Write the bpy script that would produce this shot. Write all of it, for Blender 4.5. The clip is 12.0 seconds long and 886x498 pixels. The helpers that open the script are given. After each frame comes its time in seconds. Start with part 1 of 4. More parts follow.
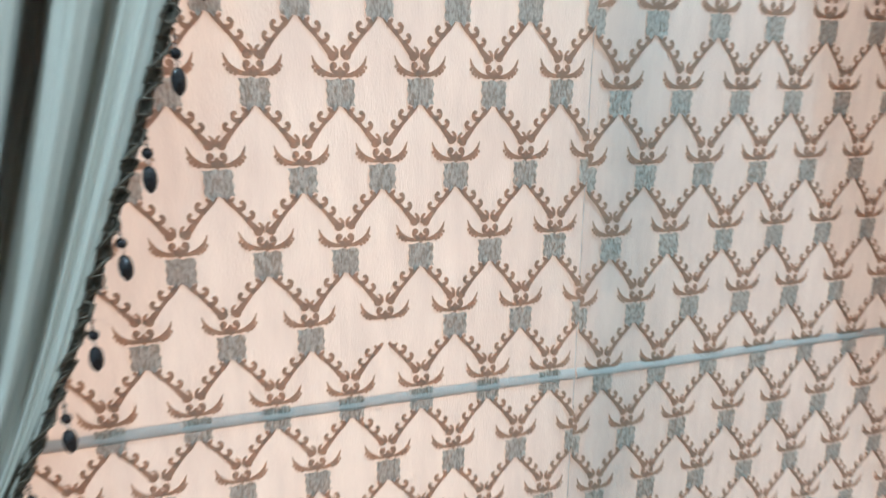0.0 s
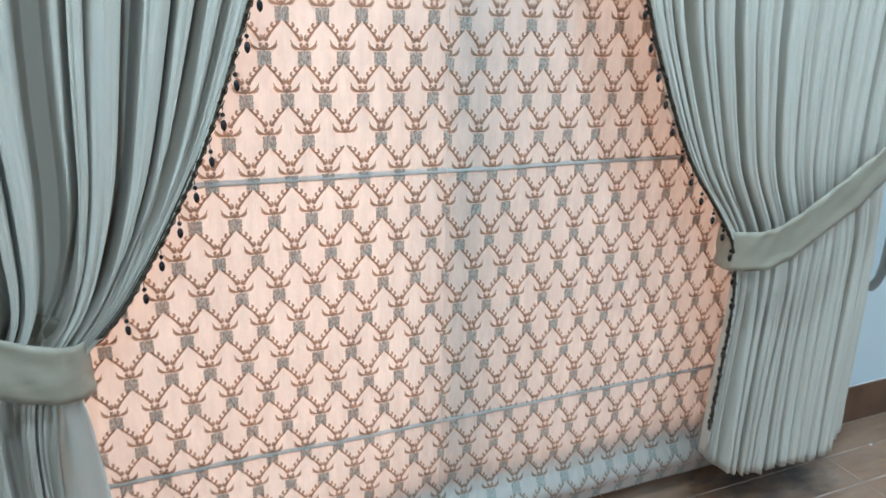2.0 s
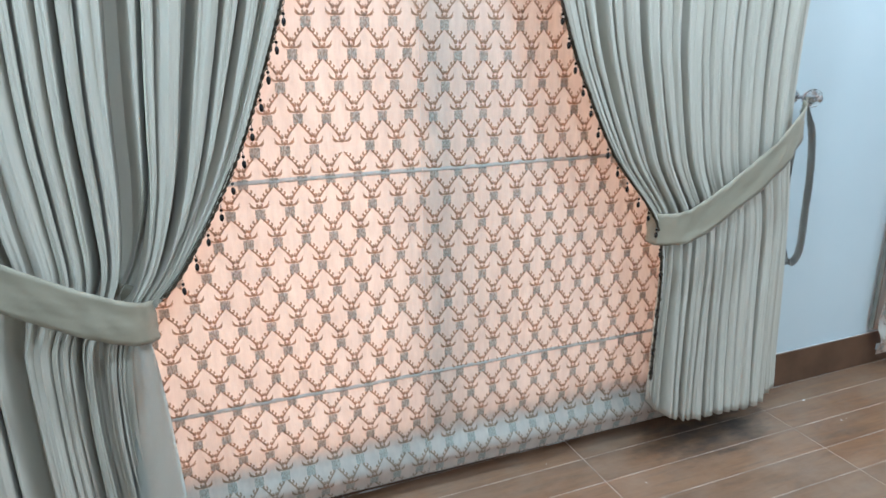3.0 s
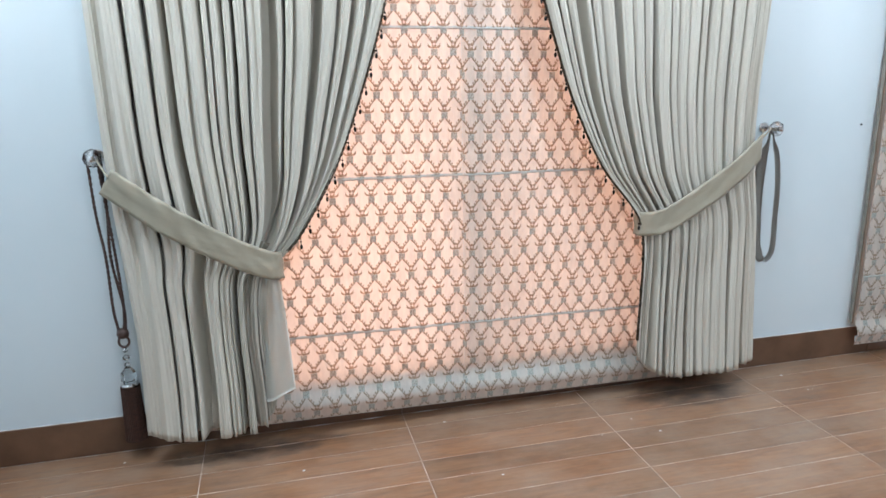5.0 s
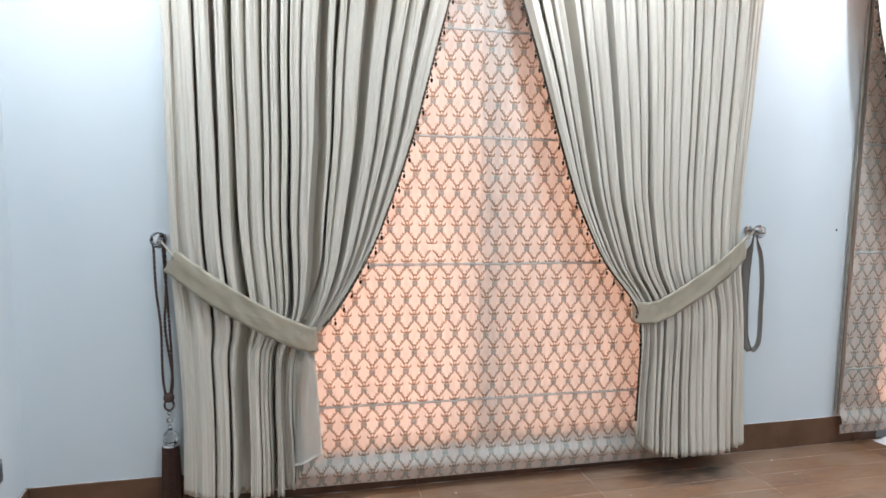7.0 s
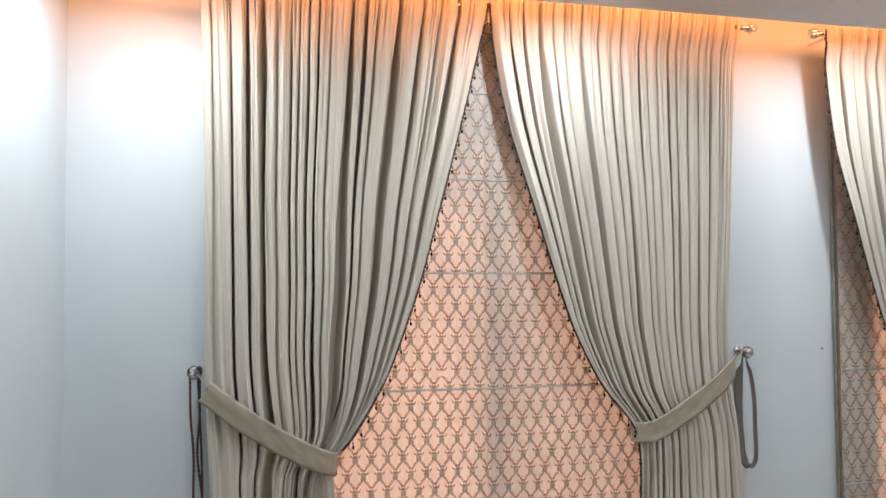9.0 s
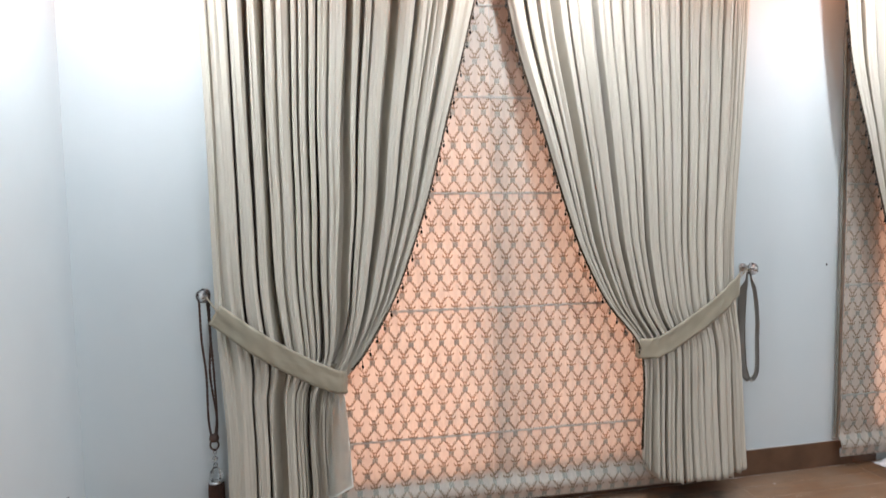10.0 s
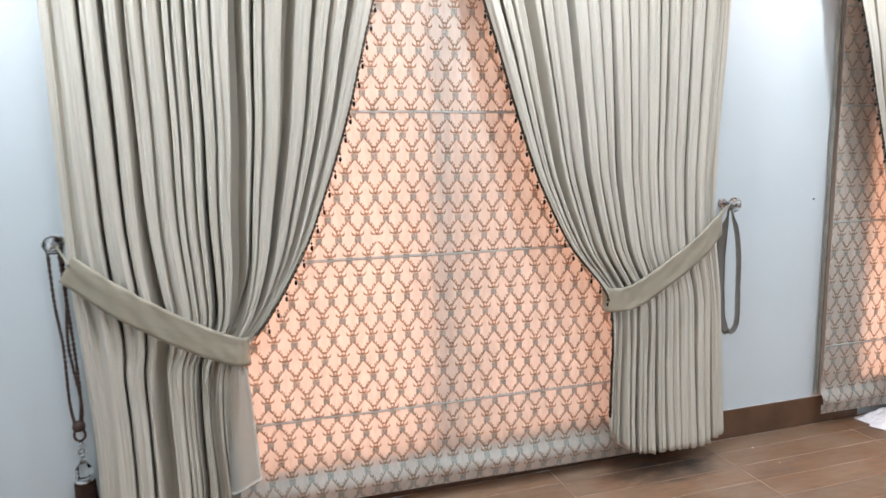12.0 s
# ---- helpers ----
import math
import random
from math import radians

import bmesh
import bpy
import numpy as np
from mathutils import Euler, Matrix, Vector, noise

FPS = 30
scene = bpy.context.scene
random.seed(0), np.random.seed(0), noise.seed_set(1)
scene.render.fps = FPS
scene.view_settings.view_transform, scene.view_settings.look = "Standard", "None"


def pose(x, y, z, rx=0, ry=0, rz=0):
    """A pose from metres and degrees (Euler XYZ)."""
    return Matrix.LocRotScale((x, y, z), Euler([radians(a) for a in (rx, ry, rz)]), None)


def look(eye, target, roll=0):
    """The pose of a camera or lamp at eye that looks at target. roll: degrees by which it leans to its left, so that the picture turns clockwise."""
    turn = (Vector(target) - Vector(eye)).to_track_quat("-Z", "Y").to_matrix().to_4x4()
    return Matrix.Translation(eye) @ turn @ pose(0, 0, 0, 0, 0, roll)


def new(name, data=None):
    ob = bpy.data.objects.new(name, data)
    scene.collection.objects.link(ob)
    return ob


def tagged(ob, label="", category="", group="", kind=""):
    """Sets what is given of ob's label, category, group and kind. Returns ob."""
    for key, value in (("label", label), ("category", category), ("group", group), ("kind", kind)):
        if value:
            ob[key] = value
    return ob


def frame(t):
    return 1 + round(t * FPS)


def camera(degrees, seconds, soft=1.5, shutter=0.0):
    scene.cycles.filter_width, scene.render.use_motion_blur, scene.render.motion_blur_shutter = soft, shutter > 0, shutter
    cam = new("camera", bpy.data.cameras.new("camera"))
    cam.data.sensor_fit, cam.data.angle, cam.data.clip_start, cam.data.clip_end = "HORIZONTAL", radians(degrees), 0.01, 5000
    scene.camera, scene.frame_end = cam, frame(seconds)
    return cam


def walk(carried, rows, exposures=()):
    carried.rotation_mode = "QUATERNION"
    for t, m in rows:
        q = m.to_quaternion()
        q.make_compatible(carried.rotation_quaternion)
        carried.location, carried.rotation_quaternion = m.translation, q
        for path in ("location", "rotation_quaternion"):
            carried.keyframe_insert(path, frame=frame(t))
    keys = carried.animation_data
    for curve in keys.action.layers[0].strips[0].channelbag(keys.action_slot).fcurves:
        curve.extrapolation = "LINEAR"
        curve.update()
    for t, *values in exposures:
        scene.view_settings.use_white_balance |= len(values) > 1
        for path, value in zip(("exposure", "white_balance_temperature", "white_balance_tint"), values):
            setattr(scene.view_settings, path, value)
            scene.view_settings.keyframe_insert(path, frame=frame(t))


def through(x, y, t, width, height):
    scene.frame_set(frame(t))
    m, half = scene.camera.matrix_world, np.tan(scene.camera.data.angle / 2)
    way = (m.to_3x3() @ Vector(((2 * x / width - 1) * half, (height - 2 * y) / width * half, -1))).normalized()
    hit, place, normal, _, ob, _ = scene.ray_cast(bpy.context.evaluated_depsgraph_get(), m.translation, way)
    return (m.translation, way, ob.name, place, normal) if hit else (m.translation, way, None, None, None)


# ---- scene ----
cam = camera(65.3, 12.0, soft=1.5, shutter=0.4)
PATH = [
    (0, (-0.367, -0.715, 1.361), (0.244, 1.118, 0.846), 0.2),
    (0.5, (-0.473, -0.894, 1.363), (0.261, 0.898, 0.863), -1.5),
    (1, (-0.553, -1.025, 1.354), (0.317, 0.697, 0.825), -2.5),
    (1.5, (-0.569, -1.17, 1.353), (0.32, 0.527, 0.778), -1.5),
    (2, (-0.552, -1.411, 1.355), (0.168, 0.334, 0.692), 1.2),
    (2.5, (-0.597, -1.601, 1.369), (0.118, 0.16, 0.745), -0.5),
    (3, (-0.636, -1.836, 1.385), (0.067, -0.062, 0.785), -0.8),
    (3.5, (-0.632, -2.064, 1.373), (-0.079, -0.217, 0.844), -0.7),
    (3.7, (-0.635, -2.169, 1.366), (-0.182, -0.289, 0.855), -1.4),
    (5.3, (-0.752, -2.781, 1.437), (-0.287, -0.898, 0.947), -1.0),
    (5.5, (-0.768, -2.846, 1.452), (-0.311, -0.962, 0.961), -0.7),
    (6, (-0.792, -2.916, 1.451), (-0.315, -0.998, 1.143), 0.1),
    (6.5, (-0.78, -2.931, 1.465), (-0.322, -1.005, 1.181), 0.0),
    (7, (-0.878, -2.968, 1.457), (-0.403, -1.041, 1.215), 0.7),
    (7.5, (-0.968, -3.076, 1.526), (-0.414, -1.157, 1.411), -0.9),
    (7.7, (-0.968, -3.132, 1.543), (-0.409, -1.211, 1.52), -1.0),
    (9.3, (-0.907, -3.281, 1.576), (-0.491, -1.326, 1.646), -0.5),
    (9.5, (-0.908, -3.282, 1.568), (-0.493, -1.326, 1.608), -0.6),
    (10, (-0.935, -3.245, 1.584), (-0.506, -1.299, 1.42), -1.1),
    (10.5, (-0.93, -3.224, 1.531), (-0.496, -1.287, 1.287), -1.4),
    (11, (-0.937, -3.133, 1.518), (-0.4, -1.225, 1.252), -0.5),
    (11.5, (-0.827, -2.946, 1.47), (-0.286, -1.042, 1.185), -0.9),
    (12, (-0.743, -2.651, 1.469), (-0.164, -0.763, 1.157), -1.3),
]
EXPOSURES = [(0, -0.20, 5150, 2), (1.0, -0.08, 5200, 4), (2.0, -0.06, 5250, 7), (3.5, 0.06, 5600, 13), (5.5, 0.12, 5980, 20), (7.0, 0.02, 6220, 23), (9.3, -0.47, 6600, 24), (9.7, -0.38, 6600, 24), (10.5, -0.02, 6550, 26), (12, 0.08, 6400, 24)]
walk(cam, [(t, look(eye, target, roll)) for t, eye, target, roll in PATH], EXPOSURES)

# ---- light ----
SPOT_W, COVE_W, WINDOW_W, FILL_W = 23.0, 40.0, 29.0, 20.0
world = bpy.data.worlds.new("sky")
scene.world = world
world.use_nodes = True
wn = world.node_tree
sky = wn.nodes.new("ShaderNodeTexSky")
sky.sky_type, sky.sun_disc = "NISHITA", False
sky.sun_elevation, sky.sun_rotation = radians(48), radians(200)
wn.links.new(sky.outputs[0], wn.nodes["Background"].inputs[0])
wn.nodes["Background"].inputs[1].default_value = 0.1


def lamp(name, kind, m, energy, colour, **sizes):
    data = bpy.data.lights.new(name, kind)
    data.energy, data.color = energy, colour
    if kind == "AREA":
        data.shape, data.size, data.size_y = sizes.get("shape", "RECTANGLE"), sizes["w"], sizes["h"]
    ob = new(name, data)
    ob.matrix_world = m
    return ob


# plan, in metres: window wall along x at y = 0, room towards -y
LEFT, RIGHT, BACK = -1.865, 5.0, -5.4
CEIL, LOFT, POCKET = 2.795, 3.04, -0.38
WIN1, WIN2 = (-0.91, 0.91), (2.24, 3.78)
SILL, HEAD = 0.195, 2.70
COOL, WARM = (0.81, 0.955, 0.975), (1.0, 0.37, 0.11)
NEAR_LIGHTS = [(-1.46, -0.69), (0.24, -0.69), (1.85, -0.69)]
# two unseen rows of ceiling lamps, added as fill for the room
FILL_LIGHTS = [(-0.45, -2.0), (1.35, -2.0), (3.15, -2.0), (-0.45, -3.8), (1.35, -3.8), (3.15, -3.8)]
for x, y in NEAR_LIGHTS:
    lamp("downlight_lamp", "AREA", pose(x, y, CEIL - 0.014), SPOT_W, COOL, w=0.08, h=0.08, shape="DISK")
for x, y in FILL_LIGHTS:
    lamp("downlight_lamp", "AREA", pose(x, y, CEIL - 0.014), FILL_W, COOL, w=0.08, h=0.08, shape="DISK")
lamp("cove_lamp", "AREA", pose((LEFT + RIGHT) / 2, POCKET - 0.05, 2.935, 62, 0, 0), COVE_W, WARM, w=RIGHT - LEFT - 0.1, h=0.10)
for a, b in (WIN1, WIN2):
    lamp("window_daylight", "AREA", pose((a + b) / 2, 0.24, SILL + 0.90, -90, 0, 0), WINDOW_W, (1.0, 0.97, 0.92), w=b - a, h=1.75)


# ---- materials ----
class Mat:
    """A node material with a short way to add nodes."""

    def __init__(self, name):
        self.m = bpy.data.materials.new(name)
        self.m.use_nodes = True
        self.t = self.m.node_tree
        self.b = self.t.nodes["Principled BSDF"]
        self.out = self.t.nodes["Material Output"]

    def node(self, kind, **values):
        n = self.t.nodes.new("ShaderNode" + kind)
        for key, v in values.items():
            n.inputs[key.replace("_", " ")].default_value = v
        return n

    def link(self, a, b):
        self.t.links.new(a, b)

    def position(self, scale=(1, 1, 1), obj=False):
        src = self.node("TexCoord").outputs["Object"] if obj else self.node("NewGeometry").outputs["Position"]
        mp = self.node("Mapping")
        mp.inputs["Scale"].default_value = scale
        self.link(src, mp.inputs["Vector"])
        return mp.outputs[0]

    def noise(self, scale, detail=3.0, stretch=(1, 1, 1), rough=0.55, obj=False):
        n = self.node("TexNoise", Scale=scale, Detail=detail, Roughness=rough)
        self.link(self.position(stretch, obj), n.inputs["Vector"])
        return n.outputs["Fac"]

    def ramp(self, fac, stops):
        r = self.node("ValToRGB")
        e = r.color_ramp.elements
        while len(e) < len(stops):
            e.new(0.5)
        for el, (p, c) in zip(e, stops):
            el.position, el.color = p, (*c, 1) if len(c) == 3 else c
        self.link(fac, r.inputs[0])
        return r.outputs[0]

    def mix(self, fac, a, b, blend="MIX"):
        n = self.t.nodes.new("ShaderNodeMix")
        n.data_type, n.blend_type = "RGBA", blend
        for k, v in ((0, fac), (6, a), (7, b)):
            if isinstance(v, bpy.types.NodeSocket):
                self.link(v, n.inputs[k])
            else:
                n.inputs[k].default_value = v if k == 0 else (*v, 1)
        return n.outputs[2]

    def math(self, op, a, b=0.0):
        n = self.node("Math")
        n.operation = op
        for k, v in enumerate((a, b)):
            if isinstance(v, bpy.types.NodeSocket):
                self.link(v, n.inputs[k])
            else:
                n.inputs[k].default_value = v
        return n.outputs[0]

    def bump(self, height, strength, distance=0.002):
        n = self.node("Bump", Strength=strength, Distance=distance)
        self.link(height, n.inputs["Height"])
        self.link(n.outputs[0], self.b.inputs["Normal"])
        return n.outputs[0]

    def set(self, **values):
        for key, v in values.items():
            s = self.b.inputs[key.replace("_", " ")]
            if isinstance(v, bpy.types.NodeSocket):
                self.link(v, s)
            else:
                s.default_value = (*v, 1) if isinstance(v, tuple) and len(v) == 3 and s.type == "RGBA" else v
        return self


def plain(name, colour, rough=0.5, metal=0.0, var=0.15, scale=40.0):
    m = Mat(name)
    n = m.noise(scale, 4)
    dark = tuple(c * (1 - var) for c in colour)
    lite = tuple(min(1, c * (1 + var)) for c in colour)
    m.set(Base_Color=m.ramp(n, [(0.3, dark), (0.7, lite)]), Roughness=rough, Metallic=metal)
    m.bump(n, 0.15)
    return m.m


def wall_paint():
    m = Mat("wall_paint")
    big, fine = m.noise(1.3, 4), m.noise(220, 3)
    m.set(Base_Color=m.ramp(big, [(0.3, (0.57, 0.63, 0.645)), (0.7, (0.63, 0.685, 0.695))]), Roughness=0.55)
    mixed = m.math("ADD", m.math("MULTIPLY", m.noise(9, 3), 0.7), m.math("MULTIPLY", fine, 0.3))
    m.bump(mixed, 0.25, 0.003)
    return m.m


def curtain_cloth(name, lite, dark, sheen=0.25, rough=0.62, through=0.12):
    m = Mat(name)
    weave = m.noise(900, 2, (1, 1, 0.12))
    big = m.noise(2.5, 3, (1, 1, 0.25))
    col = m.mix(m.math("MULTIPLY", weave, 0.5), m.ramp(big, [(0.3, dark), (0.7, lite)]), tuple(c * 0.82 for c in dark))
    m.set(Base_Color=col, Roughness=rough, Sheen_Weight=sheen, Sheen_Roughness=0.4)
    m.bump(m.math("ADD", weave, m.math("MULTIPLY", m.noise(35, 3, (1, 1, 0.3)), 0.5)), 0.15, 0.002)
    tr = m.node("BsdfTranslucent", Color=(lite[0], lite[1] * 0.5, lite[2] * 0.33, 1))
    mx = m.node("MixShader", Fac=through)
    m.link(m.b.outputs[0], mx.inputs[1]), m.link(tr.outputs[0], mx.inputs[2]), m.link(mx.outputs[0], m.out.inputs[0])
    return m.m


def blind_cloth(name, front, back, share, weave_scale=700):
    m = Mat(name)
    weave = m.noise(weave_scale, 2, (1, 1, 0.25))
    # silk mottling, with sheen streaks and uneven lighting put into the colour
    patch = m.noise(5.5, 3, (1.0, 1, 0.6))
    mottle = m.math("ADD", m.math("MULTIPLY", m.noise(48, 4, (1.0, 1, 0.22)), 0.5), m.math("MULTIPLY", patch, 0.5))
    m.set(Base_Color=m.ramp(mottle, [(0.3, tuple(c * 0.86 for c in front)), (0.70, tuple(min(1, c * 1.06) for c in front))]), Roughness=0.34, Sheen_Weight=0.3)
    nrm = m.bump(m.math("ADD", weave, m.math("MULTIPLY", mottle, 2.0)), 0.35, 0.002)
    tr = m.node("BsdfTranslucent")
    m.link(m.ramp(mottle, [(0.30, tuple(c * 0.80 for c in back)), (0.70, tuple(min(1, c * 1.10) for c in back))]), tr.inputs[0])
    mx = m.node("MixShader", Fac=share)
    m.link(m.b.outputs[0], mx.inputs[1]), m.link(tr.outputs[0], mx.inputs[2]), m.link(mx.outputs[0], m.out.inputs[0])
    return m.m


def thread_metal():
    m = Mat("metallic_thread")
    n = m.noise(420, 2, (1, 1, 0.4))
    m.set(Base_Color=m.ramp(n, [(0.36, (0.30, 0.335, 0.29)), (0.62, (0.66, 0.71, 0.64))]), Roughness=0.45, Metallic=0.12)
    m.bump(n, 0.8, 0.002)
    tr = m.node("BsdfTranslucent", Color=(0.54, 0.37, 0.27, 1))
    mx = m.node("MixShader", Fac=0.43)
    m.link(m.b.outputs[0], mx.inputs[1]), m.link(tr.outputs[0], mx.inputs[2]), m.link(mx.outputs[0], m.out.inputs[0])
    return m.m


def floor_wood():
    m = Mat("wood_look_tile")
    rnd = m.node("ObjectInfo").outputs["Random"]
    geo = m.node("NewGeometry").outputs["Position"]
    comb = m.node("CombineXYZ")
    m.link(m.math("MULTIPLY", rnd, 37.0), comb.inputs[0]), m.link(m.math("MULTIPLY", rnd, 11.0), comb.inputs[2])
    add = m.node("VectorMath")
    m.link(geo, add.inputs[0]), m.link(comb.outputs[0], add.inputs[1])
    mp = m.node("Mapping")
    mp.inputs["Scale"].default_value = (0.9, 7.0, 1)
    m.link(add.outputs[0], mp.inputs[0])
    grain = m.node("TexNoise", Scale=5.0, Detail=7.0, Roughness=0.65, Distortion=0.8)
    m.link(mp.outputs[0], grain.inputs["Vector"])
    blot = m.node("TexNoise", Scale=1.6, Detail=3.0)
    m.link(mp.outputs[0], blot.inputs["Vector"])
    col = m.ramp(grain.outputs[0], [(0.26, (0.066, 0.032, 0.015)), (0.42, (0.17, 0.081, 0.035)), (0.56, (0.235, 0.116, 0.050)), (0.78, (0.33, 0.185, 0.092))])
    col = m.mix(m.math("MULTIPLY", blot.outputs[0], 0.5), col, (0.17, 0.10, 0.065), "MIX")
    tint = m.ramp(rnd, [(0.0, (0.80, 0.80, 0.80)), (1.0, (1.12, 1.06, 1.0))])
    col = m.mix(1.0, col, tint, "MULTIPLY")
    # cement dust film; two wall-side marks of soot and painted-in curtain shade
    dust = m.ramp(m.noise(2.2, 6, (1, 1.4, 1), 0.7), [(0.40, (0.05, 0.05, 0.05)), (0.72, (0.58, 0.58, 0.58))])
    col = m.mix(dust, col, (0.34, 0.265, 0.20))
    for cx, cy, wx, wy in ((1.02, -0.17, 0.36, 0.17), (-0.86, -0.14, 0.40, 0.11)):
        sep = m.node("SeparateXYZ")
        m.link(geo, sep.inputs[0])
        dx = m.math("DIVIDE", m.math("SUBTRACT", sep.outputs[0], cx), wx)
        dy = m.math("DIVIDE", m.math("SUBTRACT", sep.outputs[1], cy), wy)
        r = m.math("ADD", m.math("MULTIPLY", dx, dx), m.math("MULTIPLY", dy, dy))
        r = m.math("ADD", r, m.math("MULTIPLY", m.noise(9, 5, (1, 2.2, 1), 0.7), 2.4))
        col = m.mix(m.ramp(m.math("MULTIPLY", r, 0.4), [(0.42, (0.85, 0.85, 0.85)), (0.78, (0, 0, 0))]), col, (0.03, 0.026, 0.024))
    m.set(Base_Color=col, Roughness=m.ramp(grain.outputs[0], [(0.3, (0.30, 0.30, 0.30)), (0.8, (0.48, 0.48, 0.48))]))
    m.bump(grain.outputs[0], 0.25, 0.002)
    return m.m


def glassy(name, colour=(1, 1, 1), rough=0.0):
    return Mat(name).set(Base_Color=colour, Roughness=rough, Transmission_Weight=1.0, IOR=1.52).m


def insect_mesh():
    m = Mat("insect_mesh")
    m.set(Base_Color=(0.10, 0.10, 0.11), Roughness=0.7)
    tr = m.node("BsdfTransparent")
    mx = m.node("MixShader", Fac=0.84)
    m.link(m.b.outputs[0], mx.inputs[1]), m.link(tr.outputs[0], mx.inputs[2]), m.link(mx.outputs[0], m.out.inputs[0])
    return m.m


def glow(name, colour, strength):
    return Mat(name).set(Base_Color=(0.8, 0.8, 0.8), Emission_Color=colour, Emission_Strength=strength).m


WALL = wall_paint()
CEILING = plain("ceiling_paint", (0.74, 0.75, 0.76), 0.7, 0, 0.03, 3)
CLOTH = curtain_cloth("sage_beige_cloth", (0.645, 0.60, 0.505), (0.575, 0.533, 0.446), 0.12, 0.75, 0.07)
LINING = curtain_cloth("satin_lining", (0.72, 0.72, 0.65), (0.66, 0.66, 0.59), 0.1, 0.36, 0.03)
BAND = curtain_cloth("tieback_cloth", (0.38, 0.337, 0.25), (0.32, 0.283, 0.208), 0.1, 0.5, 0.05)
STRAP = curtain_cloth("grey_strap_cloth", (0.37, 0.355, 0.32), (0.31, 0.30, 0.27), 0.2, 0.6, 0.05)
BLIND = blind_cloth("cream_satin_jacquard", (0.69, 0.685, 0.615), (0.98, 0.515, 0.32), 0.4)
TUCK = blind_cloth("satin_tuck", (0.56, 0.57, 0.52), (0.60, 0.40, 0.30), 0.28)
SCROLL = blind_cloth("brown_jacquard_thread", (0.37, 0.315, 0.235), (0.60, 0.31, 0.175), 0.48)
SQUARE = thread_metal()
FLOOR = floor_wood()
GROUT = plain("grout", (0.45, 0.37, 0.31), 0.85, 0, 0.6, 6)
SKIRT = plain("brown_skirting_tile", (0.125, 0.064, 0.036), 0.42, 0, 0.30, 6)
CEMENT = plain("white_cement", (0.62, 0.61, 0.59), 0.85, 0, 0.25, 30)
CHROME = plain("chrome", (0.75, 0.75, 0.76), 0.12, 1.0, 0.03)
CRYSTAL = glassy("crystal", (0.97, 0.99, 1.0))
BLACK_BEAD = plain("black_bead", (0.016, 0.012, 0.012), 0.22, 0, 0.2)
BRAID = plain("dark_bronze_braid", (0.085, 0.062, 0.040), 0.5, 0.35, 0.5, 300)
CORD = plain("dark_brown_cord", (0.060, 0.030, 0.021), 0.6, 0, 0.45, 260)
TASSEL = plain("dark_brown_tassel", (0.040, 0.015, 0.009), 0.55, 0, 0.5, 120)
ALU = plain("white_aluminium", (0.62, 0.63, 0.63), 0.4, 0.1, 0.05)
TRIM = plain("grey_beige_trim", (0.22, 0.21, 0.18), 0.7, 0, 0.2, 20)
GLASS = glassy("window_glass", (0.96, 0.98, 0.97))
MESH = insect_mesh()
PLASTIC_W = plain("white_plastic_sheet", (0.78, 0.74, 0.74), 0.35, 0, 0.08, 25)
SOCKET_G = plain("grey_socket_plastic", (0.20, 0.21, 0.21), 0.4, 0.2, 0.15)
SOCKET_B = plain("black_socket_plastic", (0.02, 0.02, 0.02), 0.35, 0, 0.2)
LED = glow("led_disc", (0.9, 0.97, 1.0, 1), 25.0)


# ---- builders ----
def finish(bm, name, mat, smooth=False):
    me = bpy.data.meshes.new(name)
    bm.to_mesh(me)
    bm.free()
    for mt in mat if isinstance(mat, (list, tuple)) else [mat]:
        me.materials.append(mt)
    if smooth:
        me.polygons.foreach_set("use_smooth", [True] * len(me.polygons))
    return me


def part(name, bm, mat, parent=None, label="", smooth=False, at=None):
    ob = new(name, finish(bm, name, mat, smooth))
    if at is not None:
        ob.matrix_basis = Matrix.Translation(at)
    ob.parent = parent
    return tagged(ob, label)


def empty(name, at, label, category, group="", kind=""):
    ob = new(name)
    ob.location = at
    ob.empty_display_size = 0.05
    return tagged(ob, label, category, group, kind)


def block(x0, x1, y0, y1, z0, z1, bevel=0.0, bm=None):
    bm = bm or bmesh.new()
    m = Matrix.Translation(((x0 + x1) / 2, (y0 + y1) / 2, (z0 + z1) / 2)) @ Matrix.Diagonal((x1 - x0, y1 - y0, z1 - z0, 1))
    made = bmesh.ops.create_cube(bm, size=1, matrix=m)["verts"]
    if bevel:
        edges = list({e for v in made for e in v.link_edges})
        bmesh.ops.bevel(bm, geom=edges, offset=bevel, segments=2, affect="EDGES", profile=0.5)
    return bm


def setting(name, bm, mat, label, category):
    return tagged(part(name, bm, mat), label, category, kind="structure")


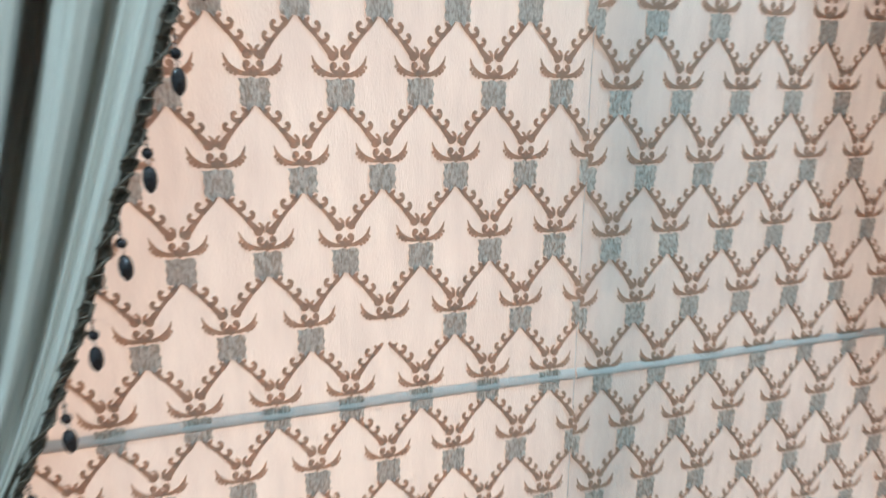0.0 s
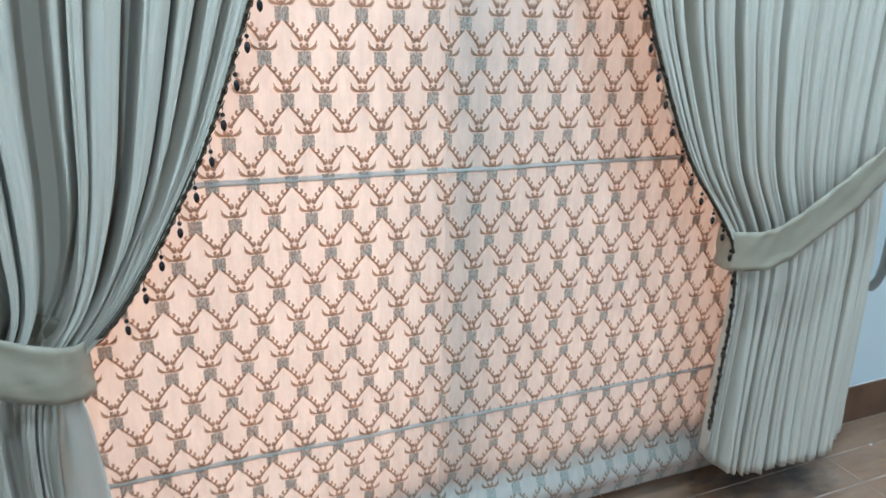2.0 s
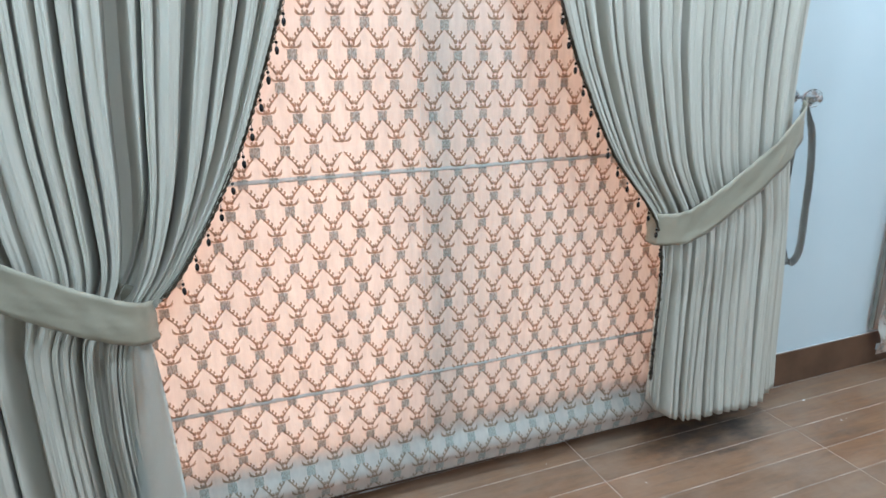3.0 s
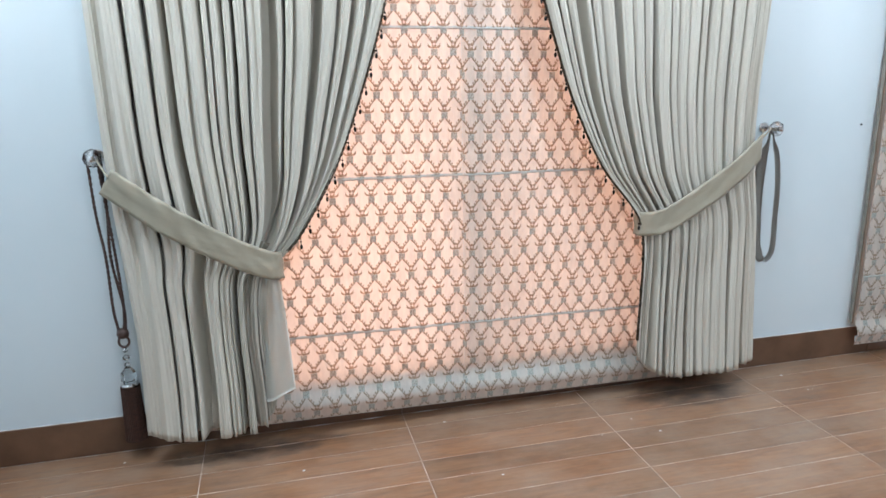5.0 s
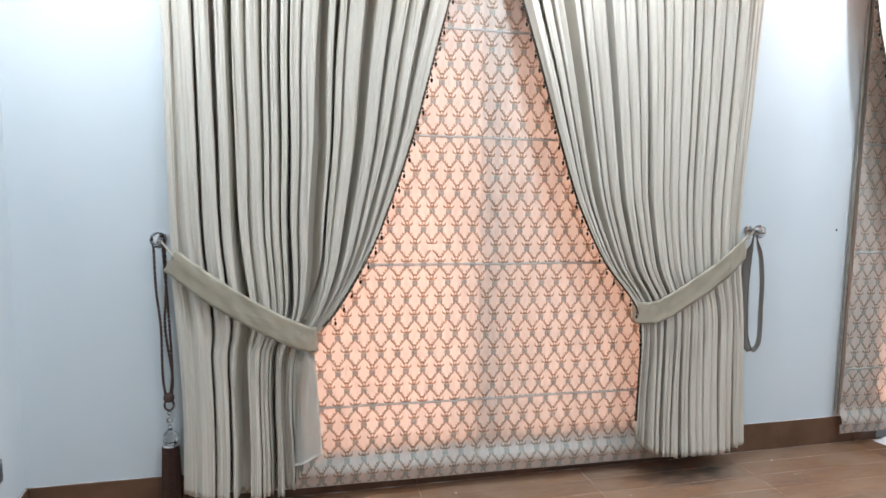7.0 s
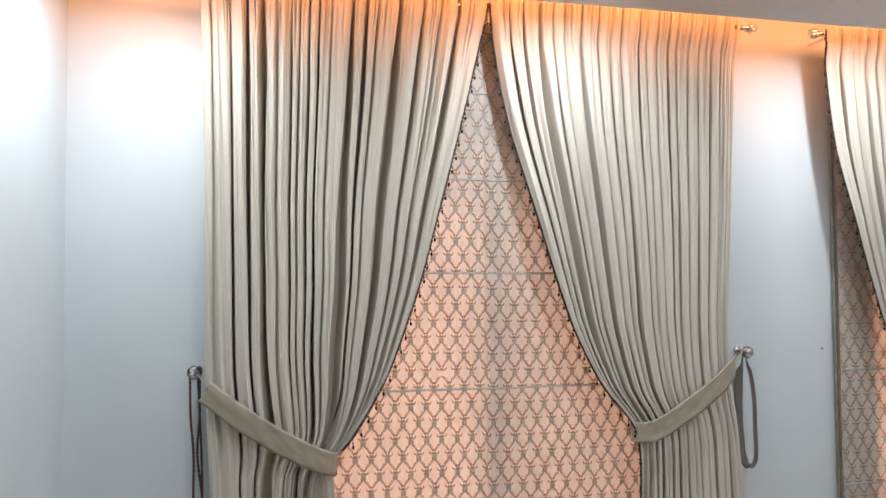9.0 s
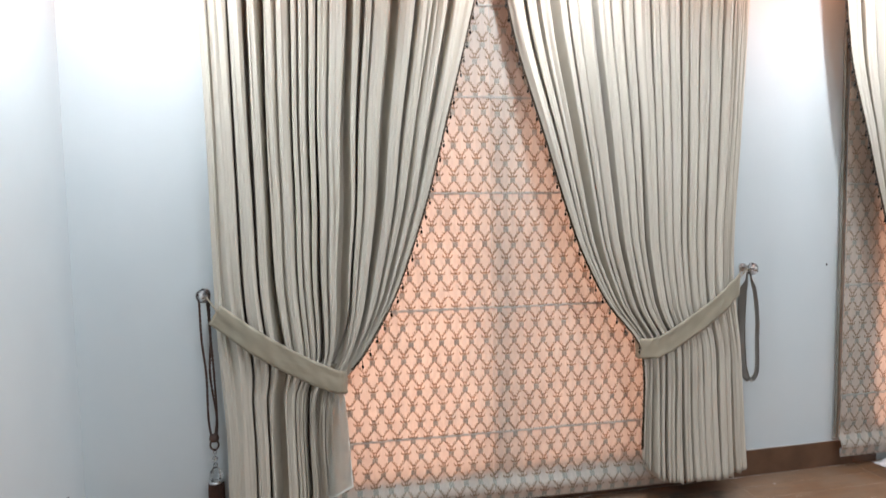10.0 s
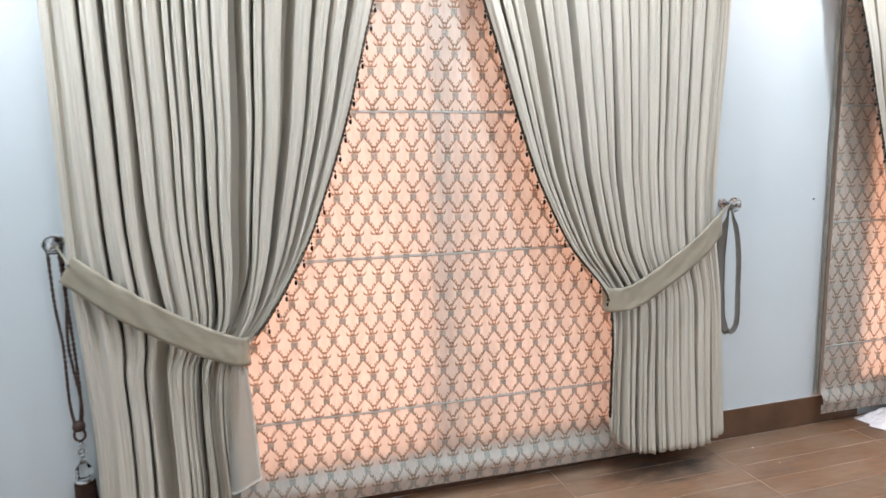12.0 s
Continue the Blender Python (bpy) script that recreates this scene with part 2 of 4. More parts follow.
def tube(points, radius, sides=8, bm=None, closed=False):
    """A round tube along points; radius: a number or one for each point."""
    bm = bm or bmesh.new()
    pts = [Vector(p) for p in points]
    n = len(pts)
    rings = []
    side = None
    for i, p in enumerate(pts):
        t = (pts[(i + 1) % n if closed else min(i + 1, n - 1)] - pts[(i - 1) % n if closed else max(i - 1, 0)]).normalized()
        if side is None:
            side = t.orthogonal().normalized()
        side = (side - t * side.dot(t)).normalized()
        up = t.cross(side)
        r = radius[i] if isinstance(radius, (list, tuple)) else radius
        rings.append([bm.verts.new(p + (side * math.cos(a) + up * math.sin(a)) * r) for a in (2 * math.pi * k / sides for k in range(sides))])
    for i in range(n if closed else n - 1):
        a, b = rings[i], rings[(i + 1) % n]
        for k in range(sides):
            bm.faces.new((a[k], a[(k + 1) % sides], b[(k + 1) % sides], b[k]))
    if not closed:
        bm.faces.new(rings[0][::-1]), bm.faces.new(rings[-1])
    return bm


def lathe(profile, at=(0, 0, 0), sides=20, bm=None, axis="z"):
    """A turned body; profile: (radius, height) rows."""
    bm = bm or bmesh.new()
    rings = []
    for r, h in profile:
        ring = []
        for k in range(sides):
            a = 2 * math.pi * k / sides
            v = (r * math.cos(a), r * math.sin(a), h) if axis == "z" else (r * math.cos(a), h, r * math.sin(a)) if axis == "y" else (h, r * math.cos(a), r * math.sin(a))
            ring.append(bm.verts.new(Vector(v) + Vector(at)))
        rings.append(ring)
    for a, b in zip(rings, rings[1:]):
        for k in range(sides):
            bm.faces.new((a[k], a[(k + 1) % sides], b[(k + 1) % sides], b[k]))
    bm.faces.new(rings[0][::-1]), bm.faces.new(rings[-1])
    bmesh.ops.recalc_face_normals(bm, faces=bm.faces)
    return bm


def ball(radius, at, bm=None, cuts=2, squash=(1, 1, 1)):
    bm = bm or bmesh.new()
    bmesh.ops.create_icosphere(bm, subdivisions=cuts, radius=radius, matrix=Matrix.Translation(at) @ Matrix.Diagonal((*squash, 1)))
    return bm


def table(rows):
    """A smooth function through (z, value) rows."""
    rows = sorted(rows)
    zs, vs = [r[0] for r in rows], [r[1] for r in rows]
    n = len(zs)
    sl = [0.0] * n
    for i in range(n):
        a, b = max(i - 1, 0), min(i + 1, n - 1)
        sl[i] = (vs[b] - vs[a]) / (zs[b] - zs[a])

    def at(z):
        z = min(max(z, zs[0]), zs[-1])
        i = max(k for k in range(n - 1) if zs[k] <= z)
        h = zs[i + 1] - zs[i]
        s = (z - zs[i]) / h
        return ((2 * s**3 - 3 * s**2 + 1) * vs[i] + (s**3 - 2 * s**2 + s) * h * sl[i] + (3 * s**2 - 2 * s**3) * vs[i + 1] + (s**3 - s**2) * h * sl[i + 1])

    return at


def ramp01(a, b, x):
    s = min(max((x - a) / (b - a), 0), 1)
    return s * s * (3 - 2 * s)


def wander(x, y, z=0.0):
    return noise.noise(Vector((x, y, z)))


def spline(points, steps):
    """A Catmull-Rom line through points."""
    pts = [Vector(p) for p in points]
    pts = [pts[0] * 2 - pts[1]] + pts + [pts[-1] * 2 - pts[-2]]
    out = []
    for i in range(1, len(pts) - 2):
        a, b, c, d = pts[i - 1:i + 3]
        for k in range(steps):
            s = k / steps
            out.append(0.5 * ((2 * b) + (c - a) * s + (2 * a - 5 * b + 4 * c - d) * s * s + (3 * b - a - 3 * c + d) * s**3))
    out.append(pts[-2])
    return out


def ribbon(points, width, steps=10, thick=0.004, wave=0.0, seed=0):
    """A flat cloth band, standing on edge, along points."""
    line = spline(points, steps)
    bm = bmesh.new()
    rows = []
    for i, p in enumerate(line):
        t = (line[min(i + 1, len(line) - 1)] - line[max(i - 1, 0)]).normalized()
        side = (Vector((0, 0, 1)) - t * t.z).normalized()
        out = t.cross(side).normalized()
        row = []
        for k in range(9):
            s = k / 8 - 0.5
            puff = 0.0015 * math.cos(s * math.pi) + wave * wander(i * 0.22 + s * 4, s * 3, seed)
            row.append(bm.verts.new(p + side * width * s + out * puff))
        rows.append(row)
    for a, b in zip(rows, rows[1:]):
        for k in range(8):
            bm.faces.new((a[k], b[k], b[k + 1], a[k + 1]))
    bmesh.ops.recalc_face_normals(bm, faces=bm.faces)
    bmesh.ops.solidify(bm, geom=list(bm.faces), thickness=thick)
    return bm


# ---- the room ----
def north_wall():
    xs = [LEFT - 0.15, WIN1[0], WIN1[1], WIN2[0], WIN2[1], RIGHT + 0.15]
    bm = bmesh.new()
    for i in range(0, 5):
        if i % 2 == 0:
            block(xs[i], xs[i + 1], 0, 0.2, 0, LOFT, bm=bm)
        else:
            block(xs[i], xs[i + 1], 0, 0.2, 0, SILL, bm=bm)
            block(xs[i], xs[i + 1], 0, 0.2, HEAD, LOFT, bm=bm)
    bmesh.ops.remove_doubles(bm, verts=bm.verts, dist=0.0005)
    return setting("wall_north", bm, WALL, "cool white painted wall with two window openings", "wall")


north_wall()
setting("wall_west", block(LEFT - 0.15, LEFT, BACK, 0, 0, LOFT), WALL, "cool white painted side wall", "wall")
setting("wall_east", block(RIGHT, RIGHT + 0.15, BACK, 0, 0, LOFT), WALL, "cool white painted side wall", "wall")
setting("wall_south", block(LEFT - 0.15, RIGHT + 0.15, BACK - 0.15, BACK, 0, LOFT), WALL, "cool white painted wall behind the viewer", "wall")
bm = block(LEFT, RIGHT, BACK, POCKET, CEIL, CEIL + 0.02)
block(LEFT, RIGHT, POCKET - 0.02, POCKET, CEIL + 0.02, CEIL + 0.03, bm=bm)
block(LEFT - 0.15, RIGHT + 0.15, BACK - 0.15, 0.2, LOFT, LOFT + 0.1, bm=bm)
setting("ceiling", bm, CEILING, "grey-white dropped ceiling with a lit curtain pocket along the wall", "ceiling")

for x, y in NEAR_LIGHTS + FILL_LIGHTS:
    dl = empty("downlight", (x, y, CEIL), "round recessed white ceiling downlight, switched on; the two back rows added as fill", "downlight", "ceiling downlights")
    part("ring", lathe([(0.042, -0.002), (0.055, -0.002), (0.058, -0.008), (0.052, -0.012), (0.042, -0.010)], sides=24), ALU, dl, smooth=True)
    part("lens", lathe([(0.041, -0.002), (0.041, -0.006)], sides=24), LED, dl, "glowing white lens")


def skirting():
    base = empty("baseboard", (0, 0, 0), "brown tile skirting with a rough white cement top edge", "baseboard", kind="structure")
    joints = [LEFT + 0.014, -1.065, -0.262, 0.54, 1.34, 2.14, 2.30]
    for a, b in zip(joints, joints[1:]):
        part("tile", block(a + 0.001, b - 0.001, -0.014, -0.001, 0.002, 0.145, 0.0015), SKIRT, base)
    for a, b in zip([4.03, 4.5], [4.5, RIGHT]):
        part("tile", block(a + 0.001, b - 0.001, -0.014, -0.001, 0.002, 0.145, 0.0015), SKIRT, base)
    y = -0.001
    while y > BACK:
        part("tile", block(LEFT + 0.001, LEFT + 0.013, max(y - 0.8, BACK) + 0.001, y - 0.001, 0.002, 0.145, 0.0015), SKIRT, base)
        y -= 0.8
    # lumpy cement bead on top of the tiles
    for a, b, along in ((LEFT + 0.012, 2.2, "x"), (BACK, -0.012, "y")):
        pts, rad = [], []
        n = int((b - a) / 0.02)
        for i in range(n + 1):
            s = a + (b - a) * i / n
            w = 0.5 + 0.5 * wander(s * 9, 3.1)
            pts.append((s, -0.006, 0.145) if along == "x" else (LEFT + 0.006, s, 0.145))
            rad.append(0.0015 + 0.0045 * w * w)
        part("cement_bead", tube(pts, rad, 6), CEMENT, base, "rough white cement", smooth=True)
        foot = [(x, -0.017, 0.001) if along == "x" else (LEFT + 0.017, y, 0.001) for x, y, z in pts]
        part("foot_joint", tube(foot, [max(0.0003, 1.3 * (r - 0.0026)) for r in rad], 6), CEMENT, base, "pale cement joint", smooth=True)


skirting()


# ---- windows ----
def window(number, a, b):
    w = empty(f"window_{number}", ((a + b) / 2, 0.05, SILL), "white aluminium sliding window behind a closed blind", "window", kind="structure")
    mid = (a + b) / 2

    def bar(name, x0, x1, y0, y1, z0, z1):
        ob = part(name, block(x0, x1, y0, y1, z0, z1, 0.003), ALU)
        ob.parent = w
        ob.matrix_parent_inverse = Matrix.Translation(w.location).inverted()
        return ob

    bar("frame", a, b, 0.03, 0.11, SILL, SILL + 0.05)
    bar("frame", a, b, 0.03, 0.11, HEAD - 0.05, HEAD)
    bar("frame", a, a + 0.045, 0.031, 0.109, SILL + 0.05, HEAD - 0.05)
    bar("frame", b - 0.045, b, 0.031, 0.109, SILL + 0.05, HEAD - 0.05)
    bar("stile", mid + 0.002, mid + 0.088, -0.040, 0.045, SILL + 0.05, HEAD - 0.05)
    # unseen boards round the opening, added to cut daylight at the blind's edges
    bar("light_stop", a - 0.05, a + 0.012, -0.038, -0.001, SILL - 0.02, HEAD + 0.05)
    bar("light_stop", b - 0.012, b + 0.05, -0.038, -0.001, SILL - 0.02, HEAD + 0.05)
    bar("sill_light_stop", a - 0.05, b + 0.05, -0.040, 0.029, SILL - 0.006, SILL + 0.045)
    for x0, x1, y in ((a + 0.045, mid + 0.03, 0.085), (mid + 0.04, b - 0.045, 0.06)):
        pane = bar("pane", x0, x1, y, y + 0.005, SILL + 0.05, HEAD - 0.05)
        pane.data.materials[0] = GLASS
        pane.visible_shadow = False
    # unseen screen, assumed and added to dim the daylight of the right half
    net = bar("insect_screen", mid + 0.086, b - 0.046, 0.036, 0.0372, SILL + 0.051, HEAD - 0.051)
    net.data.materials[0] = MESH


window(1, *WIN1)
window(2, *WIN2)

# ---- roman blinds ----
PITCH = 0.0735
SEAMS = [0.062, 0.410, 1.024, 1.572, 2.02, 2.44, 2.75]
PITCH_LOW, PITCH_HIGH = 0.0776, 0.0774
BLIND_Y = -0.085


def blind_y(x, z, seed):
    """The front of the blind's cloth: slack between tucks, puckered along the middle seam, puffed at the hem."""
    y = BLIND_Y + 0.004 * wander(x * 3.1, z * 2.3, seed) + 0.0016 * wander(x * 11, z * 7, seed + 5)
    y -= 0.022 * math.exp(-(((z - 0.125) / 0.038) ** 2)) * (0.8 + 0.4 * wander(x * 6, 1.0, seed))
    y += 0.010 * math.exp(-(((z - 0.20) / 0.05) ** 2))
    return y


def hang(ob, cx):
    """The blind hangs a hair out of level."""
    for v in ob.data.vertices:
        v.co.z -= 0.011 * (v.co.x - cx)
    return ob


def ribbon2d(out, pts, widths):
    """Flat stroke in the pattern's own plane: adds quads to out."""
    n = len(pts)
    left, right = [], []
    for i in range(n):
        (x0, z0), (x1, z1) = pts[max(i - 1, 0)], pts[min(i + 1, n - 1)]
        d = math.hypot(x1 - x0, z1 - z0) or 1
        nx, nz = -(z1 - z0) / d * widths[i] * 0.66, (x1 - x0) / d * widths[i] * 0.66
        left.append((pts[i][0] + nx, pts[i][1] + nz)), right.append((pts[i][0] - nx, pts[i][1] - nz))
    for i in range(n - 1):
        out.append([left[i], right[i], right[i + 1], left[i + 1]])


def disc2d(out, cx, cz, rx, rz, n=8):
    out.append([(cx + rx * math.cos(2 * math.pi * k / n), cz + rz * math.sin(2 * math.pi * k / n)) for k in range(n)])


def curve2d(a, b, c, n):
    return [((1 - s) ** 2 * a[0] + 2 * s * (1 - s) * b[0] + s * s * c[0], (1 - s) ** 2 * a[1] + 2 * s * (1 - s) * b[1] + s * s * c[1]) for s in (i / n for i in range(n + 1))]


def motif(part_of):
    """Strokes of one repeat, in units of the pitch, round its little square."""
    f = []
    if part_of == "head":  # crown of two toothed horns round a small fleur
        for s in (-1, 1):
            horn = curve2d((s * 0.012, 0.195), (s * 0.270, 0.175), (s * 0.330, 0.415), 8)
            ribbon2d(f, horn, [0.024, 0.032, 0.040, 0.045, 0.045, 0.040, 0.032, 0.022, 0.010])
            for k, r in ((3, 0.020), (4, 0.024), (5, 0.024), (6, 0.020)):
                disc2d(f, horn[k][0] + s * 0.032, horn[k][1] - 0.024, r, r * 1.2, 6)
            curl = curve2d((s * 0.02, 0.225), (s * 0.12, 0.235), (s * 0.100, 0.320), 5)
            ribbon2d(f, curl, [0.03, 0.036, 0.036, 0.032, 0.028, 0.022])
            disc2d(f, s * 0.074, 0.305, 0.044, 0.042, 8)
        f.append([(0.0, 0.150), (0.075, 0.215), (0.0, 0.300), (-0.075, 0.215)])
    if part_of == "leg":  # two scrolling branches down to the next row
        for s in (-1, 1):
            stem = curve2d((s * 0.040, -0.150), (s * 0.215, -0.345), (s * 0.400, -0.555), 9)
            ribbon2d(f, stem, [0.032, 0.042, 0.046, 0.040, 0.034, 0.034, 0.038, 0.046, 0.056, 0.060])
            disc2d(f, s * 0.418, -0.580, 0.058, 0.056, 9)
            tip = curve2d((s * 0.462, -0.595), (s * 0.49, -0.50), (s * 0.425, -0.475), 5)
            ribbon2d(f, tip, [0.04, 0.038, 0.034, 0.03, 0.026, 0.02])
            hook = curve2d((s * 0.170, -0.305), (s * 0.290, -0.330), (s * 0.272, -0.225), 6)
            ribbon2d(f, hook, [0.04, 0.046, 0.046, 0.042, 0.038, 0.036, 0.026])
            disc2d(f, s * 0.250, -0.228, 0.034, 0.030, 7)
            hook = curve2d((s * 0.275, -0.425), (s * 0.388, -0.425), (s * 0.374, -0.345), 5)
            ribbon2d(f, hook, [0.03, 0.040, 0.042, 0.038, 0.034, 0.026])
            disc2d(f, s * 0.354, -0.348, 0.030, 0.028, 7)
            spur = curve2d((s * 0.07, -0.19), (s * 0.15, -0.225), (s * 0.155, -0.165), 4)
            ribbon2d(f, spur, [0.03, 0.034, 0.034, 0.030, 0.022])
    if part_of == "square":
        w, h = 0.165, 0.150
        n = 5
        ring = []
        for k in range(4 * n):
            s, e = divmod(k, n)
            q = e / n * 2 - 1
            j = 1 + 0.10 * (1 if k % 2 else -0.4)
            ring.append([(q * w, -h * j), (w * j, q * h), (-q * w, h * j), (-w * j, -q * h)][s])
        f.append(ring)
        for s in (-1, 1):
            f.append([(s * 0.02, -h * 0.9), (s * 0.13, -h * 0.9), (s * 0.085, -h - 0.06)])
    return f


HEAD_M, LEG_M, SQUARE_M = motif("head"), motif("leg"), motif("square")


def roman_blind(cx, x0, x1, seed, pattern_to=None, missing=None, back=0.0):
    """A lined blind of two joined cloth widths: left and right of cx."""
    b = empty("roman_blind", (cx, 0, SEAMS[0]), "lowered cream roman blind with brown scroll lattice, backlit peach by daylight", "roman blind", "roman blinds")
    inv = Matrix.Translation(b.location).inverted()

    def child(name, bm, mat, label="", smooth=True):
        ob = part(name, bm, mat, b, label, smooth)
        ob.matrix_parent_inverse = inv
        return hang(ob, cx)

    for lo, hi in zip(SEAMS, SEAMS[1:]):
        for xa, xb in ((x0, cx - 0.0005), (cx + 0.0005, x1)):
            bm = bmesh.new()
            nx, nz = max(6, int((xb - xa) / 0.022)), max(6, int((hi - lo) / 0.014))
            grid = [[bm.verts.new((xa + (xb - xa) * i / nx, blind_y(xa + (xb - xa) * i / nx, lo + (hi - lo) * k / nz, seed) + 0.0022 * math.exp(-abs(xa + (xb - xa) * i / nx - cx) / 0.01), lo + (hi - lo) * k / nz)) for k in range(nz + 1)] for i in range(nx + 1)]
            for i in range(nx):
                for k in range(nz):
                    bm.faces.new((grid[i][k], grid[i + 1][k], grid[i + 1][k + 1], grid[i][k + 1]))
            child("cloth_panel", bm, BLIND)
    for z in SEAMS[1:-1]:
        for xa, xb in ((x0, cx - 0.001), (cx + 0.001, x1)):
            n = int((xb - xa) / 0.03)
            bm = bmesh.new()
            rows = []
            for i in range(n + 1):
                x = xa + (xb - xa) * i / n
                y, dz = blind_y(x, z, seed), 0.002 * wander(x * 4, z, 9)
                rows.append([bm.verts.new((x, y - d, z + e + dz)) for d, e in ((-0.0005, 0.009), (0.0009, 0.006), (0.0020, 0.003), (0.0026, -0.0005), (0.0019, -0.0026), (-0.0005, -0.0026))])
            for p, q in zip(rows, rows[1:]):
                for k in range(5):
                    bm.faces.new((p[k], p[k + 1], q[k + 1], q[k]))
            bmesh.ops.recalc_face_normals(bm, faces=bm.faces)
            child("tuck", bm, TUCK, "pale satin tuck")
    child("headrail", block(x0 + 0.01, x1 - 0.01, BLIND_Y + 0.004, -0.003 - back, 2.75, 2.785, 0.003), ALU, "", False)
    child("hem_bar", block(x0 + 0.01, x1 - 0.01, BLIND_Y + 0.004, BLIND_Y + 0.010, 0.078, 0.105, 0.002), ALU, "", False)
    # strip of window trim that shows past the blind's left edge
    child("window_trim", block(x0 + 0.002, x0 + 0.016, -0.030 - back, -0.012 - back, 0.16, 2.75, 0.003), TRIM, "grey-beige window trim strip", False)
    # raised weave
    for name, mat, shapes, lift in (("scroll_weave", SCROLL, HEAD_M + LEG_M, 0.0011), ("square_weave", SQUARE, SQUARE_M, 0.0017)):
        verts, faces = [], []
        for row in range(-13, 24):
            zr = SEAMS[2] + row * (PITCH_LOW if row < 0 else PITCH_HIGH)
            for xa, xb, phase, drop in ((x0, cx, 0.003, 0.0), (cx, x1, -0.003, -0.009)):
                zc = zr + drop
                half = 0.0 if row % 2 else PITCH / 2
                k0, k1 = int((xa - cx) / PITCH) - 2, int((xb - cx) / PITCH) + 2
                for k in range(k0, k1 + 1):
                    xc = cx + phase + half + k * PITCH
                    if xc < xa - 0.04 or xc > xb + 0.04 or (pattern_to and xc > pattern_to):
                        continue
                    if missing and name == "square_weave" and abs(xc - missing[0]) < 0.02 and abs(zc - missing[1]) < 0.02:
                        continue
                    jx, jz = 0.002 * wander(xc * 31, zc * 31), 0.002 * wander(xc * 31, zc * 31, 7)
                    for shape in shapes:
                        pts = [(min(max(xc + jx + u * PITCH, xa), xb), min(max(zc + jz + v * PITCH_LOW, SEAMS[0] + 0.002), 2.74)) for u, v in shape]
                        if max(p[0] for p in pts) - min(p[0] for p in pts) < 1e-5 or max(p[1] for p in pts) - min(p[1] for p in pts) < 1e-5:
                            continue
                        i0 = len(verts)
                        verts += [(x, blind_y(x, z, seed) - lift, z) for x, z in pts]
                        faces.append(tuple(range(i0, i0 + len(pts))))
        me = bpy.data.meshes.new(name)
        me.from_pydata(verts, [], faces)
        me.materials.append(mat)
        ob = new(name, me)
        ob.parent, ob.matrix_parent_inverse = b, inv
        hang(ob, cx)
        tagged(ob, "brown scroll lattice" if name == "scroll_weave" else "grey-green metallic thread squares", kind="stuff")
    b.location.y += back
    return b


roman_blind(0.0, -1.04, 1.04, 3, missing=(-0.216, 1.111))
roman_blind(3.01, 2.003, 4.03, 8, pattern_to=2.75, back=0.022)

# ---- curtain rods ----
ROD_Y, ROD_Z = -0.175, 2.828


def curtain_rod(x0, x1):
    rod = empty("curtain_rod", ((x0 + x1) / 2, ROD_Y, ROD_Z), "chrome curtain rod with faceted crystal ball finials", "curtain rod", "curtain rods")
    part("pole", tube([(x0 - rod.location.x, 0, 0), (x1 - rod.location.x, 0, 0)], 0.011, 14), CHROME, rod, smooth=True)
    for s, x in ((-1, x0), (1, x1)):
        e = x - rod.location.x
        part("neck", lathe([(0.011, 0), (0.015, s * 0.004), (0.008, s * 0.012), (0.008, s * 0.022), (0.017, s * 0.026), (0.017, s * 0.032)], (e, 0, 0), 16, axis="x"), CHROME, rod, smooth=True)
        part("finial", ball(0.030, (e + s * 0.055, 0, 0)), CRYSTAL, rod, "faceted crystal ball")
        # reflector added inside the crystal, to make the finial look brighter
        part("glint_core", ball(0.017, (e + s * 0.052, 0, 0), cuts=1), CHROME, rod, "silver core added inside the crystal for glints")
        part("bracket", block(e - s * 0.06 - 0.006, e - s * 0.06 + 0.006, 0.0, 0.174, -0.008, 0.004, 0.002), CHROME, rod)


curtain_rod(-1.355, 1.358)
curtain_rod(1.845, 4.3)

# ---- curtains ----
TOP = 2.862


def ripple(a, b=0.0, seed=0.0):
    """A slow irregular wave between about -1 and 1, for arrays."""
    return (np.sin(a * 1.7 + b * 2.3 + seed * 5.1) + np.sin(a * 2.9 - b * 1.3 + seed * 2.7) + 0.6 * np.sin(a * 5.3 + b * 3.1 + seed)) / 2.6


LEVELS = np.linspace(0.05, TOP + 0.01, 200)


def smooth(a, b, x):
    s = np.clip((x - a) / (b - a), 0, 1)
    return s * s * (3 - 2 * s)


